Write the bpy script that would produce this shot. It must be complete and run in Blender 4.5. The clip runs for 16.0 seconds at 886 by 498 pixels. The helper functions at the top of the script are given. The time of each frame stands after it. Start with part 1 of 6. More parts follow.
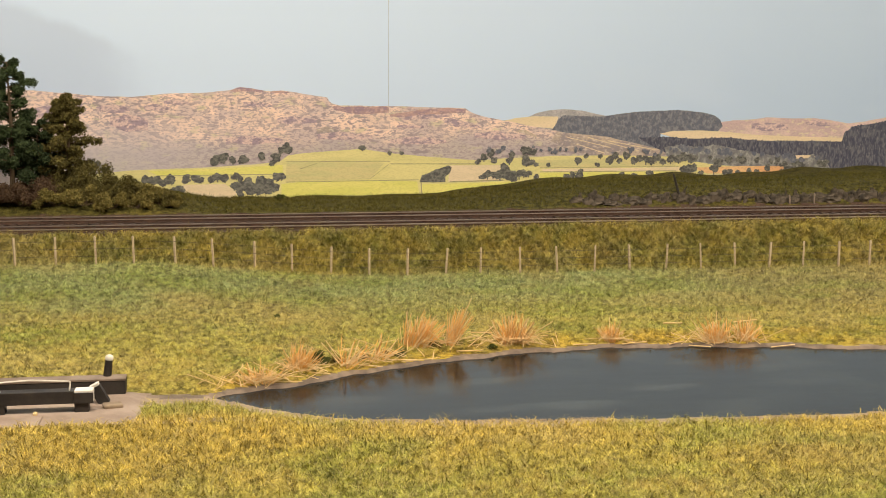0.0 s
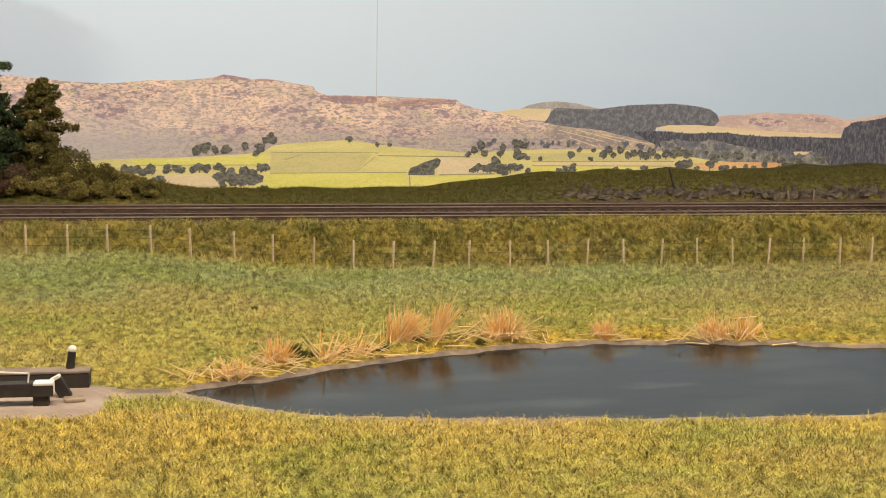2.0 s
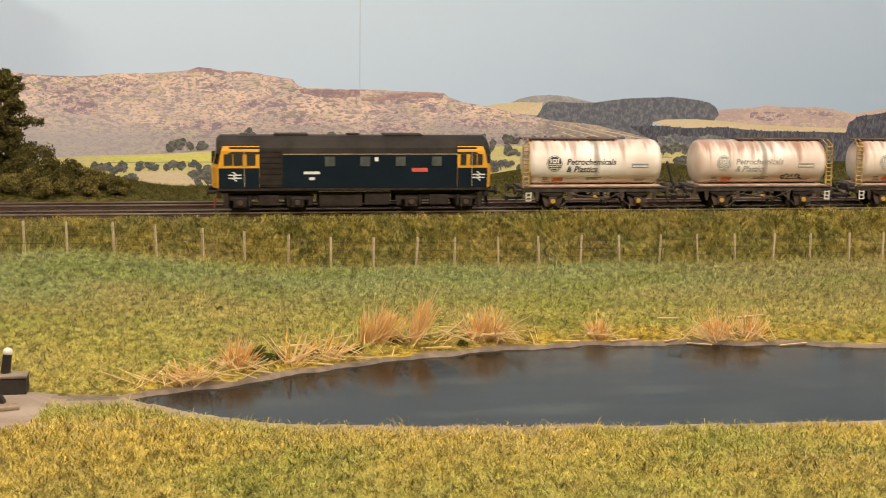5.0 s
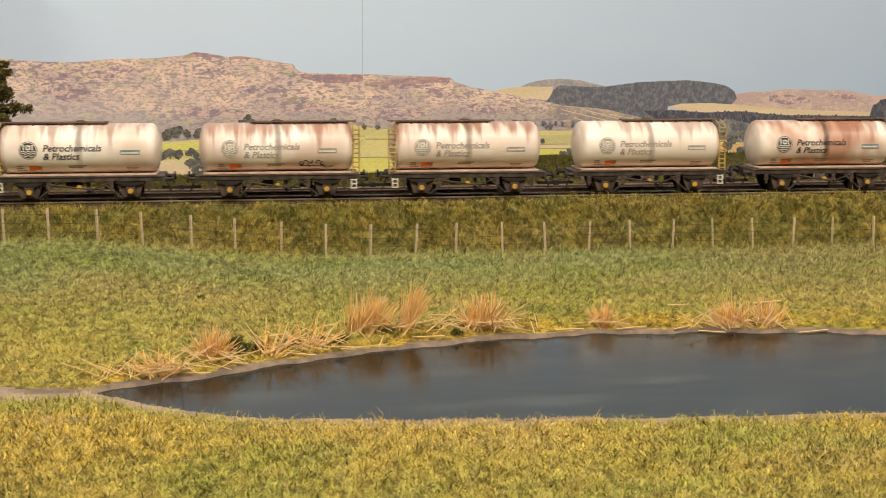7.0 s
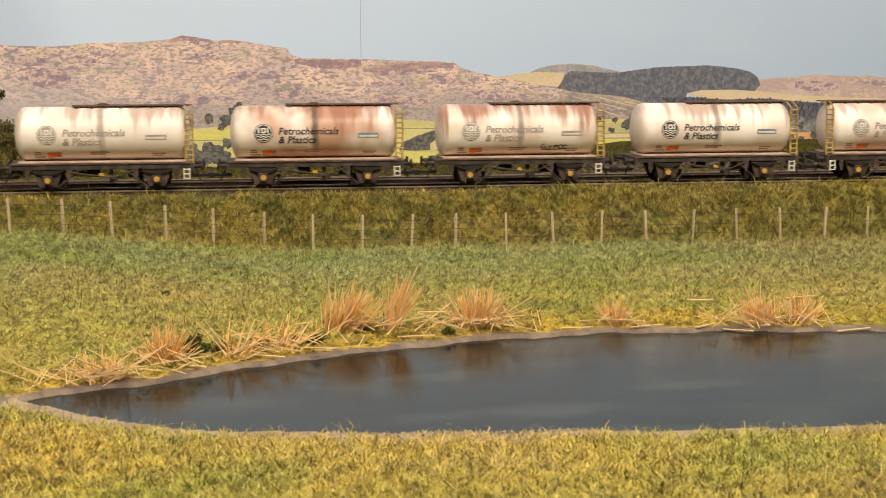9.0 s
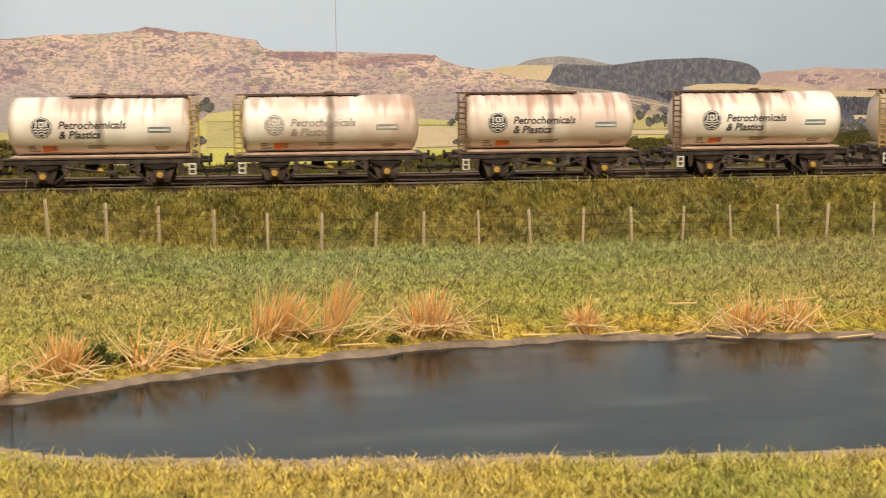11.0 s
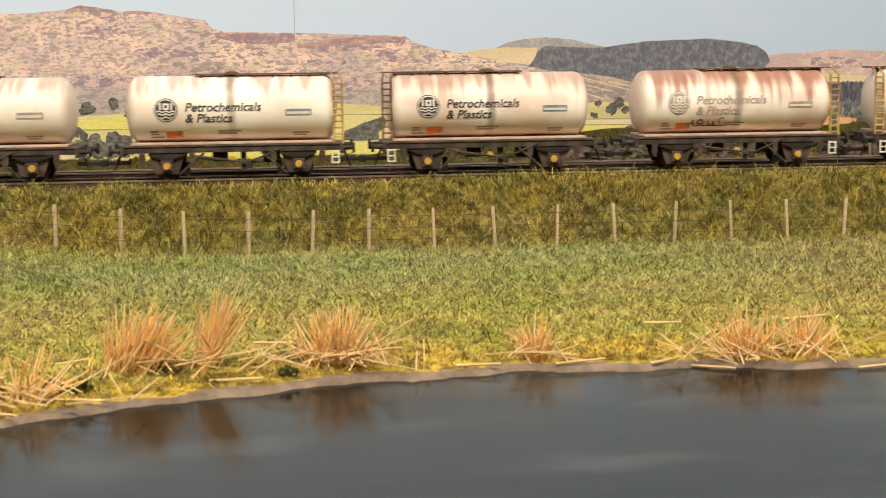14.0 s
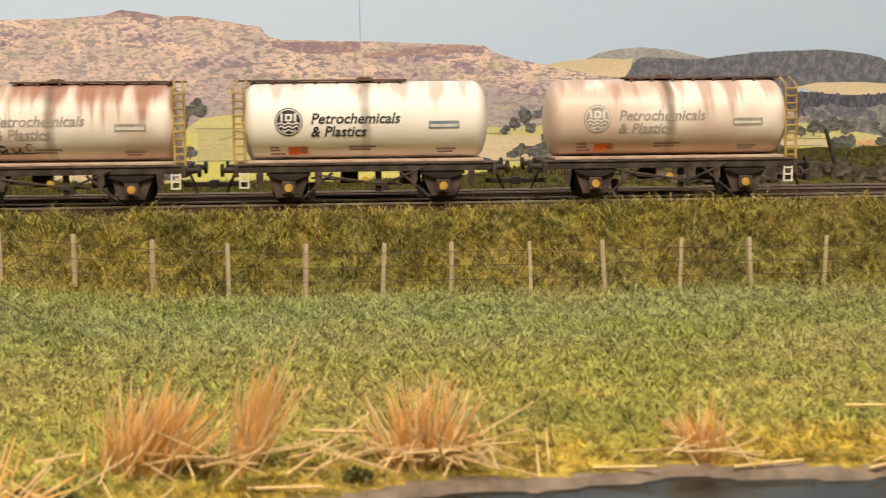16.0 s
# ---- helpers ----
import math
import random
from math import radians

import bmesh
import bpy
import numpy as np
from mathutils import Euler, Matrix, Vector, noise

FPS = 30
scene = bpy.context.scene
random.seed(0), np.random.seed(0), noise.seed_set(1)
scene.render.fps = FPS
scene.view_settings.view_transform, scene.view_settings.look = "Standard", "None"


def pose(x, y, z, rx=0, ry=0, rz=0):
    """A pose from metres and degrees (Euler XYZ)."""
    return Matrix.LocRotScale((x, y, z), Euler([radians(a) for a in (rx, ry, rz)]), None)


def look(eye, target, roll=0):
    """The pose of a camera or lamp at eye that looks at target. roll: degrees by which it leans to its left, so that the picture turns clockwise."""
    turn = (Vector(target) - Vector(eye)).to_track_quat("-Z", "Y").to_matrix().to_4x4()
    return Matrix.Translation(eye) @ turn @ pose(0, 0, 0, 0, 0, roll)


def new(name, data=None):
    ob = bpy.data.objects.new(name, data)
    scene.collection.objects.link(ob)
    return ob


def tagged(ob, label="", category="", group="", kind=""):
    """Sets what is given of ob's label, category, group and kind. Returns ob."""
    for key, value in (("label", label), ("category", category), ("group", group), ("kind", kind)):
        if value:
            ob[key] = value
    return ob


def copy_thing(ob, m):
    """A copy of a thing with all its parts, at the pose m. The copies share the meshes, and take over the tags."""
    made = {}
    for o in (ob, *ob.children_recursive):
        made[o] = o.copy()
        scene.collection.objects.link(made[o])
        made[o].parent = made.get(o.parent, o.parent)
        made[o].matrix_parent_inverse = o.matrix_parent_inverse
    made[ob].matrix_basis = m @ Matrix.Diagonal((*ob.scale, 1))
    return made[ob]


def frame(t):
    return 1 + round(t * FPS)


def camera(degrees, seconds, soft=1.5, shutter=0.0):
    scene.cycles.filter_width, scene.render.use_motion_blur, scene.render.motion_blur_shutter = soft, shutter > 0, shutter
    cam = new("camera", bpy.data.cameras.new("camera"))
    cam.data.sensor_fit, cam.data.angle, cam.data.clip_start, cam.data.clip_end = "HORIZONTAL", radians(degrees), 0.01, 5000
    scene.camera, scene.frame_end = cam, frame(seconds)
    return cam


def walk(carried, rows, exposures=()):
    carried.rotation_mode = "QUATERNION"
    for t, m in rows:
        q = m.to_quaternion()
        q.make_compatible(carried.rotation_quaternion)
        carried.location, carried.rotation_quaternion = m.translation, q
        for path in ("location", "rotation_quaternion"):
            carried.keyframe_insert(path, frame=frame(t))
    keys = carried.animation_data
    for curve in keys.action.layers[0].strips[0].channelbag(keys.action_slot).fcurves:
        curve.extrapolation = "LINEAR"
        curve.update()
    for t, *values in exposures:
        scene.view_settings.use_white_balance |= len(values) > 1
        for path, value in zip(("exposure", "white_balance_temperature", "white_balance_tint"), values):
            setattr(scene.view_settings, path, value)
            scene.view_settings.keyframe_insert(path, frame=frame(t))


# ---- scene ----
cam = camera(37.9, 16.0, soft=0.9, shutter=0.2)
PATH = [
    (0, (0.009, 0.211, 0.165), (0.322, 2.16, -0.159), 0.4),
    (0.5, (0.012, 0.219, 0.163), (0.326, 2.168, -0.16), 0.5),
    (1, (0.016, 0.229, 0.16), (0.333, 2.177, -0.162), 0.7),
    (1.5, (0.014, 0.237, 0.158), (0.335, 2.184, -0.165), 0.9),
    (2, (0.017, 0.242, 0.154), (0.343, 2.189, -0.168), 1.0),
    (2.5, (0.021, 0.248, 0.152), (0.351, 2.194, -0.171), 1.0),
    (3, (0.022, 0.255, 0.149), (0.356, 2.2, -0.174), 0.9),
    (3.5, (0.024, 0.263, 0.146), (0.361, 2.208, -0.175), 0.8),
    (4, (0.027, 0.271, 0.143), (0.366, 2.217, -0.174), 0.7),
    (4.2, (0.028, 0.276, 0.142), (0.368, 2.222, -0.17), 0.8),
    (6.5, (0.05, 0.315, 0.129), (0.353, 2.268, -0.179), 0.2),
    (7, (0.054, 0.327, 0.125), (0.348, 2.281, -0.185), 0.2),
    (7.5, (0.059, 0.339, 0.121), (0.344, 2.294, -0.191), 0.2),
    (8, (0.064, 0.353, 0.117), (0.342, 2.309, -0.194), 0.2),
    (8.2, (0.066, 0.361, 0.116), (0.341, 2.317, -0.195), -0.0),
    (10.3, (0.093, 0.421, 0.099), (0.348, 2.383, -0.193), 0.0),
    (10.5, (0.097, 0.426, 0.099), (0.348, 2.388, -0.194), -0.2),
    (11, (0.104, 0.441, 0.096), (0.353, 2.404, -0.194), -0.3),
    (11.5, (0.112, 0.454, 0.094), (0.357, 2.418, -0.197), -0.4),
    (12, (0.119, 0.469, 0.092), (0.364, 2.432, -0.201), -0.5),
    (12.5, (0.124, 0.486, 0.088), (0.367, 2.449, -0.208), -0.6),
    (13, (0.132, 0.502, 0.085), (0.371, 2.465, -0.21), -0.7),
    (13.5, (0.141, 0.517, 0.083), (0.375, 2.482, -0.21), -0.6),
    (14, (0.144, 0.533, 0.083), (0.371, 2.499, -0.205), -0.6),
    (14.5, (0.147, 0.551, 0.08), (0.367, 2.518, -0.202), -0.5),
    (15, (0.148, 0.576, 0.078), (0.362, 2.545, -0.197), -0.3),
    (15.5, (0.145, 0.602, 0.076), (0.345, 2.575, -0.186), -0.3),
    (15.7, (0.1434, 0.614, 0.0752), (0.332, 2.594, -0.187), -0.42),
    (15.8, (0.1426, 0.620, 0.0748), (0.320, 2.600, -0.183), -0.48),
    (16, (0.141, 0.632, 0.074), (0.28, 2.612, -0.171), -0.5),
]
EXPOSURES = [(0, -0.06), (3, -0.06), (4.2, -0.10), (7, -0.18), (8.2, -0.14), (11, -0.08), (12.5, 0.0), (13.5, 0.06), (14.5, 0.05), (15.5, -0.03), (16, -0.07)]
walk(cam, [(t, look(eye, target, roll)) for t, eye, target, roll in PATH], EXPOSURES)
cam.data.dof.use_dof, cam.data.dof.focus_distance, cam.data.dof.aperture_fstop = True, 0.75, 62.0

# ---- light: room strip lamp over a layout, and an added ceiling fill ----
world = bpy.data.worlds.new("world")
world.use_nodes = True
world.node_tree.nodes["Background"].inputs[0].default_value = (0.9, 0.93, 1.0, 1)
world.node_tree.nodes["Background"].inputs[1].default_value = 0.02
scene.world = world


def area(name, eye, target, sx, sy, watts, colour):
    lamp = bpy.data.lights.new(name, "AREA")
    lamp.shape, lamp.size, lamp.size_y, lamp.energy, lamp.color = "RECTANGLE", sx, sy, watts, colour
    ob = new(name, lamp)
    ob.matrix_world = look(eye, target)
    return ob


area("strip_light_glow", (0.25, 0.50, 0.84), (0.25, 1.02, 0.0), 2.6, 0.09, 27.0, (1.0, 0.857, 0.69))
# Unseen fill lamp under the ceiling, added to lift the strip's dark sides.
area("ceiling_panel_glow", (0.3, 0.2, 1.36), (0.3, 0.5, 0.0), 1.2, 0.6, 9.0, (1.0, 0.905, 0.79))


# ---- material helpers ----
def nodes_of(name, rough=0.7, metal=0.0, spec=0.3):
    m = bpy.data.materials.new(name)
    m.use_nodes = True
    nt = m.node_tree
    b = nt.nodes["Principled BSDF"]
    b.inputs["Roughness"].default_value = rough
    b.inputs["Metallic"].default_value = metal
    b.inputs["Specular IOR Level"].default_value = spec
    return m, nt, b


def nd(nt, kind, **props):
    n = nt.nodes.new(kind)
    for k, v in props.items():
        if k == "op":
            n.operation = v
        elif k == "blend":
            n.blend_type = v
    return n


def noise_of(nt, vec, scale, detail=3.0, rough=0.55):
    n = nd(nt, "ShaderNodeTexNoise")
    n.inputs["Scale"].default_value = scale
    n.inputs["Detail"].default_value = detail
    n.inputs["Roughness"].default_value = rough
    if vec is not None:
        nt.links.new(vec, n.inputs["Vector"])
    return n.outputs["Fac"]


def math_of(nt, op, a, b=None, c=None, clamp=False):
    n = nd(nt, "ShaderNodeMath", op=op)
    n.use_clamp = clamp
    for i, v in enumerate((a, b, c)):
        if v is None:
            continue
        if isinstance(v, (int, float)):
            n.inputs[i].default_value = v
        else:
            nt.links.new(v, n.inputs[i])
    return n.outputs[0]


def ramp_of(nt, fac, lo, hi):
    n = nd(nt, "ShaderNodeMapRange")
    n.interpolation_type = "SMOOTHSTEP"
    n.inputs["From Min"].default_value, n.inputs["From Max"].default_value = lo, hi
    nt.links.new(fac, n.inputs["Value"])
    return n.outputs[0]


def mix_of(nt, fac, a, b, blend="MIX"):
    n = nd(nt, "ShaderNodeMix", blend=blend)
    n.data_type = "RGBA"
    for slot, v in ((0, fac), (6, a), (7, b)):
        if isinstance(v, (int, float)):
            n.inputs[slot].default_value = v
        elif isinstance(v, tuple):
            n.inputs[slot].default_value = (*v, 1)
        else:
            nt.links.new(v, n.inputs[slot])
    return n.outputs[2]


def coords(nt, what="Object"):
    return nd(nt, "ShaderNodeTexCoord").outputs[what]


def split_of(nt, vec):
    n = nd(nt, "ShaderNodeSeparateXYZ")
    nt.links.new(vec, n.inputs[0])
    return n.outputs


def stretch_of(nt, vec, x, y, z):
    n = nd(nt, "ShaderNodeMapping")
    n.inputs["Scale"].default_value = (x, y, z)
    nt.links.new(vec, n.inputs["Vector"])
    return n.outputs[0]


def bump_of(nt, b, height, strength, distance):
    n = nd(nt, "ShaderNodeBump")
    n.inputs["Strength"].default_value, n.inputs["Distance"].default_value = strength, distance
    nt.links.new(height, n.inputs["Height"])
    nt.links.new(n.outputs[0], b.inputs["Normal"])


def mottled(name, c1, c2, scale, rough=0.7, metal=0.0, spec=0.3, bump=0.3, fine=6.0, depth=0.0004):
    """A worn surface: two colours in large patches and fine grain."""
    m, nt, b = nodes_of(name, rough, metal, spec)
    v = coords(nt)
    big = ramp_of(nt, noise_of(nt, v, scale), 0.35, 0.65)
    grain = noise_of(nt, v, scale * fine, 2.0)
    fac = math_of(nt, "ADD", math_of(nt, "MULTIPLY", big, 0.6), math_of(nt, "MULTIPLY", grain, 0.4), clamp=True)
    nt.links.new(mix_of(nt, fac, c1, c2), b.inputs["Base Color"])
    if bump:
        bump_of(nt, b, grain, bump, depth)
    return m


def turf_colour(nt, v, island=True):
    """Dyed static grass: ochre near the water, green up the field, olive on the bank."""
    s = split_of(nt, v)
    wob = math_of(nt, "MULTIPLY", math_of(nt, "SUBTRACT", noise_of(nt, v, 7.0, 4.0), 0.5), 0.16)
    yy = math_of(nt, "ADD", s[1], wob)
    mr = nd(nt, "ShaderNodeMapRange")
    mr.inputs["From Min"].default_value, mr.inputs["From Max"].default_value = 0.55, 1.30
    nt.links.new(yy, mr.inputs["Value"])
    r = nd(nt, "ShaderNodeValToRGB")
    stops = ((0.0, (0.31, 0.31, 0.075)), (0.10, (0.34, 0.32, 0.075)), (0.19, (0.44, 0.34, 0.07)), (0.26, (0.47, 0.35, 0.07)),
             (0.31, (0.41, 0.35, 0.08)), (0.40, (0.39, 0.345, 0.075)), (0.47, (0.37, 0.335, 0.08)), (0.53, (0.36, 0.315, 0.095)), (0.61, (0.275, 0.305, 0.115)),
             (0.66, (0.265, 0.30, 0.115)), (0.70, (0.32, 0.33, 0.12)), (0.722, (0.30, 0.235, 0.05)), (0.79, (0.36, 0.275, 0.058)), (0.90, (0.105, 0.092, 0.021)), (1.0, (0.090, 0.080, 0.018)))
    el = r.color_ramp.elements
    el[0].position, el[0].color = stops[0][0], (*stops[0][1], 1)
    el[1].position, el[1].color = stops[-1][0], (*stops[-1][1], 1)
    for p, c in stops[1:-1]:
        e = el.new(p)
        e.color = (*c, 1)
    nt.links.new(mr.outputs[0], r.inputs[0])
    base = r.outputs[0]
    # yellow turf along the reeds, browner turf towards the far right of the field
    shore = math_of(nt, "ADD", math_of(nt, "MINIMUM", math_of(nt, "MULTIPLY", s[0], 0.45), 0.067), 0.80)
    off = math_of(nt, "ADD", math_of(nt, "SUBTRACT", s[1], shore), math_of(nt, "MULTIPLY", wob, 0.25))
    yellow = math_of(nt, "MULTIPLY", math_of(nt, "MULTIPLY", ramp_of(nt, off, 0.026, 0.006), ramp_of(nt, off, -0.03, -0.005)), ramp_of(nt, s[0], -0.02, 0.015))
    base = mix_of(nt, math_of(nt, "MULTIPLY", yellow, 0.85), base, (0.50, 0.345, 0.045))
    brown = math_of(nt, "MULTIPLY", math_of(nt, "MULTIPLY", ramp_of(nt, math_of(nt, "ADD", s[0], wob), 0.24, 0.40), ramp_of(nt, s[1], 0.90, 0.98)), ramp_of(nt, s[1], 1.088, 1.08))
    base = mix_of(nt, math_of(nt, "MULTIPLY", brown, 0.75), base, (0.30, 0.25, 0.095))
    bank = math_of(nt, "MULTIPLY", ramp_of(nt, math_of(nt, "ADD", s[1], math_of(nt, "MULTIPLY", wob, 0.06)), 1.079, 1.089), ramp_of(nt, s[1], 1.16, 1.13))
    olive = mix_of(nt, ramp_of(nt, noise_of(nt, v, 45.0, 3.0), 0.40, 0.62), (0.345, 0.275, 0.056), (0.225, 0.21, 0.048))
    base = mix_of(nt, bank, base, olive)
    low = ramp_of(nt, s[1], 1.21, 1.15)
    straw = math_of(nt, "MULTIPLY", math_of(nt, "MULTIPLY", ramp_of(nt, noise_of(nt, v, 16.0, 4.0), 0.45, 0.70), 0.55), low)
    c = mix_of(nt, straw, base, (0.40, 0.31, 0.11))
    lush = math_of(nt, "MULTIPLY", ramp_of(nt, noise_of(nt, stretch_of(nt, v, 1.0, 1.7, 1.0), 12.0, 4.0), 0.46, 0.66), 0.62)
    lush = math_of(nt, "MULTIPLY", lush, low)
    c = mix_of(nt, math_of(nt, "MULTIPLY", lush, ramp_of(nt, s[1], 1.10, 1.06)), c, (0.23, 0.27, 0.05))
    # Value noise puts the shade within the tangled grass into its colour.
    tuft = math_of(nt, "ADD", math_of(nt, "MULTIPLY", ramp_of(nt, noise_of(nt, v, 230.0, 4.0, 0.65), 0.38, 0.62), 1.00), 0.46)
    hs = nd(nt, "ShaderNodeHueSaturation")
    nt.links.new(c, hs.inputs["Color"])
    nt.links.new(tuft, hs.inputs["Value"])
    c = mix_of(nt, math_of(nt, "MULTIPLY", math_of(nt, "MULTIPLY", ramp_of(nt, noise_of(nt, v, 75.0, 3.0), 0.50, 0.66), 0.45), ramp_of(nt, s[1], 1.00, 0.90)), hs.outputs[0], (0.50, 0.37, 0.09))
    if island:
        g = nd(nt, "ShaderNodeNewGeometry")
        k = math_of(nt, "ADD", math_of(nt, "MULTIPLY", g.outputs["Random Per Island"], 0.80), 0.68)
        h = nd(nt, "ShaderNodeHueSaturation")
        nt.links.new(c, h.inputs["Color"])
        nt.links.new(k, h.inputs["Value"])
        c = h.outputs[0]
        pale = math_of(nt, "GREATER_THAN", math_of(nt, "FRACT", math_of(nt, "MULTIPLY", g.outputs["Random Per Island"], 37.0)), 0.76)
        c = mix_of(nt, math_of(nt, "MULTIPLY", math_of(nt, "MULTIPLY", pale, 0.5), low), c, (0.52, 0.44, 0.20))
    return c


def turf(name, island):
    m, nt, b = nodes_of(name, 0.75, 0.0, 0.15)
    v = coords(nt)
    c = turf_colour(nt, v, island)
    if not island:
        s = split_of(nt, v)
        # Dark mottling in the ground colour stands for shaded gaps between blades.
        mott = math_of(nt, "ADD", math_of(nt, "MULTIPLY", noise_of(nt, v, 420.0, 3.0), 0.9), 0.25)
        h = nd(nt, "ShaderNodeHueSaturation")
        nt.links.new(c, h.inputs["Color"])
        nt.links.new(mott, h.inputs["Value"])
        c = h.outputs[0]
        bump_of(nt, b, noise_of(nt, v, 600.0, 3.0), 0.8, 0.001)
    nt.links.new(c, b.inputs["Base Color"])
    return m


TURF, BLADE = turf("grass_mat", False), turf("grass_blades", True)
MUD = mottled("pond_mud", (0.10, 0.075, 0.058), (0.27, 0.205, 0.15), 110, 0.6, bump=0.6)
GRIT = mottled("bank_grit", (0.20, 0.15, 0.10), (0.36, 0.28, 0.19), 90, 0.8, bump=0.8)
BALLAST = mottled("ballast", (0.040, 0.024, 0.016), (0.115, 0.072, 0.050), 260, 0.9, bump=1.0, fine=3.0, depth=0.0008)
SLEEPER = mottled("sleeper_grime", (0.032, 0.020, 0.015), (0.10, 0.062, 0.045), 220, 0.8)
RAILRUST = mottled("rail_rust", (0.040, 0.021, 0.014), (0.095, 0.052, 0.034), 150, 0.7)
RAILTOP = mottled("rail_top", (0.42, 0.34, 0.29), (0.58, 0.49, 0.43), 60, 0.35, 0.8)
STRAW = mottled("dry_reed", (0.74, 0.37, 0.09), (0.94, 0.60, 0.21), 90, 0.7)
STRAWPALE = mottled("pale_straw", (0.68, 0.46, 0.20), (0.86, 0.66, 0.36), 90, 0.7)
POST = mottled("post_wood", (0.42, 0.32, 0.21), (0.60, 0.48, 0.33), 200, 0.8)
WIRE = mottled("fence_wire", (0.10, 0.09, 0.07), (0.16, 0.14, 0.11), 100, 0.5, 0.6)
FRAME = mottled("underframe_grime", (0.018, 0.015, 0.013), (0.085, 0.064, 0.052), 190, 0.65)
LOCOFRAME = mottled("bogie_grime", (0.009, 0.007, 0.006), (0.042, 0.029, 0.022), 170, 0.7)
FRAMEDARK = mottled("wheel_grime", (0.015, 0.012, 0.011), (0.04, 0.03, 0.025), 160, 0.6)
SOLE = mottled("solebar_grime", (0.034, 0.023, 0.019), (0.115, 0.080, 0.066), 130, 0.6)
AXLE = mottled("axlebox_yellow", (0.40, 0.22, 0.035), (0.60, 0.38, 0.07), 400, 0.5)
LADDER = mottled("ladder_yellow", (0.26, 0.16, 0.05), (0.54, 0.38, 0.12), 120, 0.6)
LADDERDARK = mottled("ladder_brown", (0.10, 0.055, 0.03), (0.22, 0.13, 0.06), 120, 0.6)
RUSTWALK = mottled("walkway_rust", (0.055, 0.032, 0.024), (0.16, 0.09, 0.06), 120, 0.7)
CRADLE = mottled("cradle_cream", (0.34, 0.21, 0.15), (0.60, 0.46, 0.36), 110, 0.6)
NAVY = mottled("navy_lettering", (0.022, 0.022, 0.032), (0.055, 0.052, 0.058), 200, 0.5)
FADED = mottled("faded_lettering", (0.26, 0.23, 0.22), (0.48, 0.41, 0.36), 300, 0.6)
OFFWHITE = mottled("off_white", (0.66, 0.62, 0.55), (0.78, 0.74, 0.68), 150, 0.5)
ORANGE = mottled("orange_plate", (0.70, 0.16, 0.025), (0.82, 0.23, 0.04), 300, 0.5)
PANELBLUE = mottled("panel_blue", (0.14, 0.20, 0.26), (0.28, 0.34, 0.38), 300, 0.5)
PRINT = mottled("small_print", (0.22, 0.17, 0.14), (0.34, 0.27, 0.22), 400, 0.6)
GRAFFITI = mottled("graffiti_black", (0.02, 0.018, 0.018), (0.035, 0.03, 0.03), 200, 0.5)
LOCOBLUE = mottled("loco_blue", (0.0030, 0.0085, 0.016), (0.0065, 0.0150, 0.025), 45, 0.45, spec=0.25, bump=0.0)
LOCOYELLOW = mottled("loco_yellow", (0.66, 0.30, 0.02), (0.78, 0.40, 0.04), 70, 0.45, bump=0.0)
LOCOROOF = mottled("loco_roof_soot", (0.012, 0.009, 0.007), (0.036, 0.028, 0.022), 60, 0.7)
LOCOGRILLE = mottled("loco_grille", (0.014, 0.010, 0.008), (0.034, 0.025, 0.020), 120, 0.7)
LOCOWHITE = mottled("loco_white", (0.68, 0.68, 0.66), (0.78, 0.78, 0.76), 120, 0.5)
NAMEPLATE = mottled("nameplate_red", (0.55, 0.09, 0.07), (0.66, 0.16, 0.12), 200, 0.4)
GLASSDARK, _nt, _b = nodes_of("cab_glass", 0.08, 0.0, 0.5)
_b.inputs["Base Color"].default_value = (0.03, 0.03, 0.03, 1)
SIDEPANE = mottled("grimy_side_pane", (0.05, 0.06, 0.06), (0.10, 0.11, 0.10), 200, 0.3)
LAMPGLOW, _nt, _b = nodes_of("marker_lamp", 0.3)
_b.inputs["Base Color"].default_value = (0.9, 0.85, 0.6, 1)
_b.inputs["Emission Color"].default_value = (1.0, 0.92, 0.62, 1)
_b.inputs["Emission Strength"].default_value = 2.5
BLACKWOOD = mottled("black_painted_timber", (0.018, 0.016, 0.015), (0.05, 0.042, 0.036), 90, 0.6)
BEAMTOP = mottled("beam_weathered", (0.16, 0.12, 0.09), (0.28, 0.22, 0.17), 90, 0.8)
WHITE = mottled("white_paint", (0.72, 0.68, 0.6), (0.84, 0.80, 0.73), 120, 0.5)
PAVING = mottled("towpath_paving", (0.24, 0.18, 0.14), (0.38, 0.30, 0.24), 55, 0.85, bump=0.5)
BARK = mottled("bark", (0.07, 0.045, 0.025), (0.14, 0.10, 0.06), 150, 0.9)
ROCK = mottled("rock_grey", (0.008, 0.007, 0.005), (0.15, 0.12, 0.088), 120, 0.9, bump=1.0)
WALLPAINT = mottled("room_wall_paint", (0.62, 0.60, 0.56), (0.68, 0.66, 0.62), 3, 0.85, bump=0.1)
CARPET = mottled("floor_carpet", (0.12, 0.11, 0.10), (0.18, 0.16, 0.15), 30, 0.95)
FASCIA = mottled("fascia_board", (0.06, 0.055, 0.05), (0.10, 0.09, 0.08), 12, 0.6)


def leafy(name, c1, c2):
    m, nt, b = nodes_of(name, 0.75, 0.0, 0.15)
    g = nd(nt, "ShaderNodeNewGeometry")
    v = coords(nt)
    fac = math_of(nt, "ADD", math_of(nt, "MULTIPLY", g.outputs["Random Per Island"], 0.6), math_of(nt, "MULTIPLY", noise_of(nt, v, 60.0), 0.4))
    nt.links.new(mix_of(nt, fac, c1, c2), b.inputs["Base Color"])
    return m


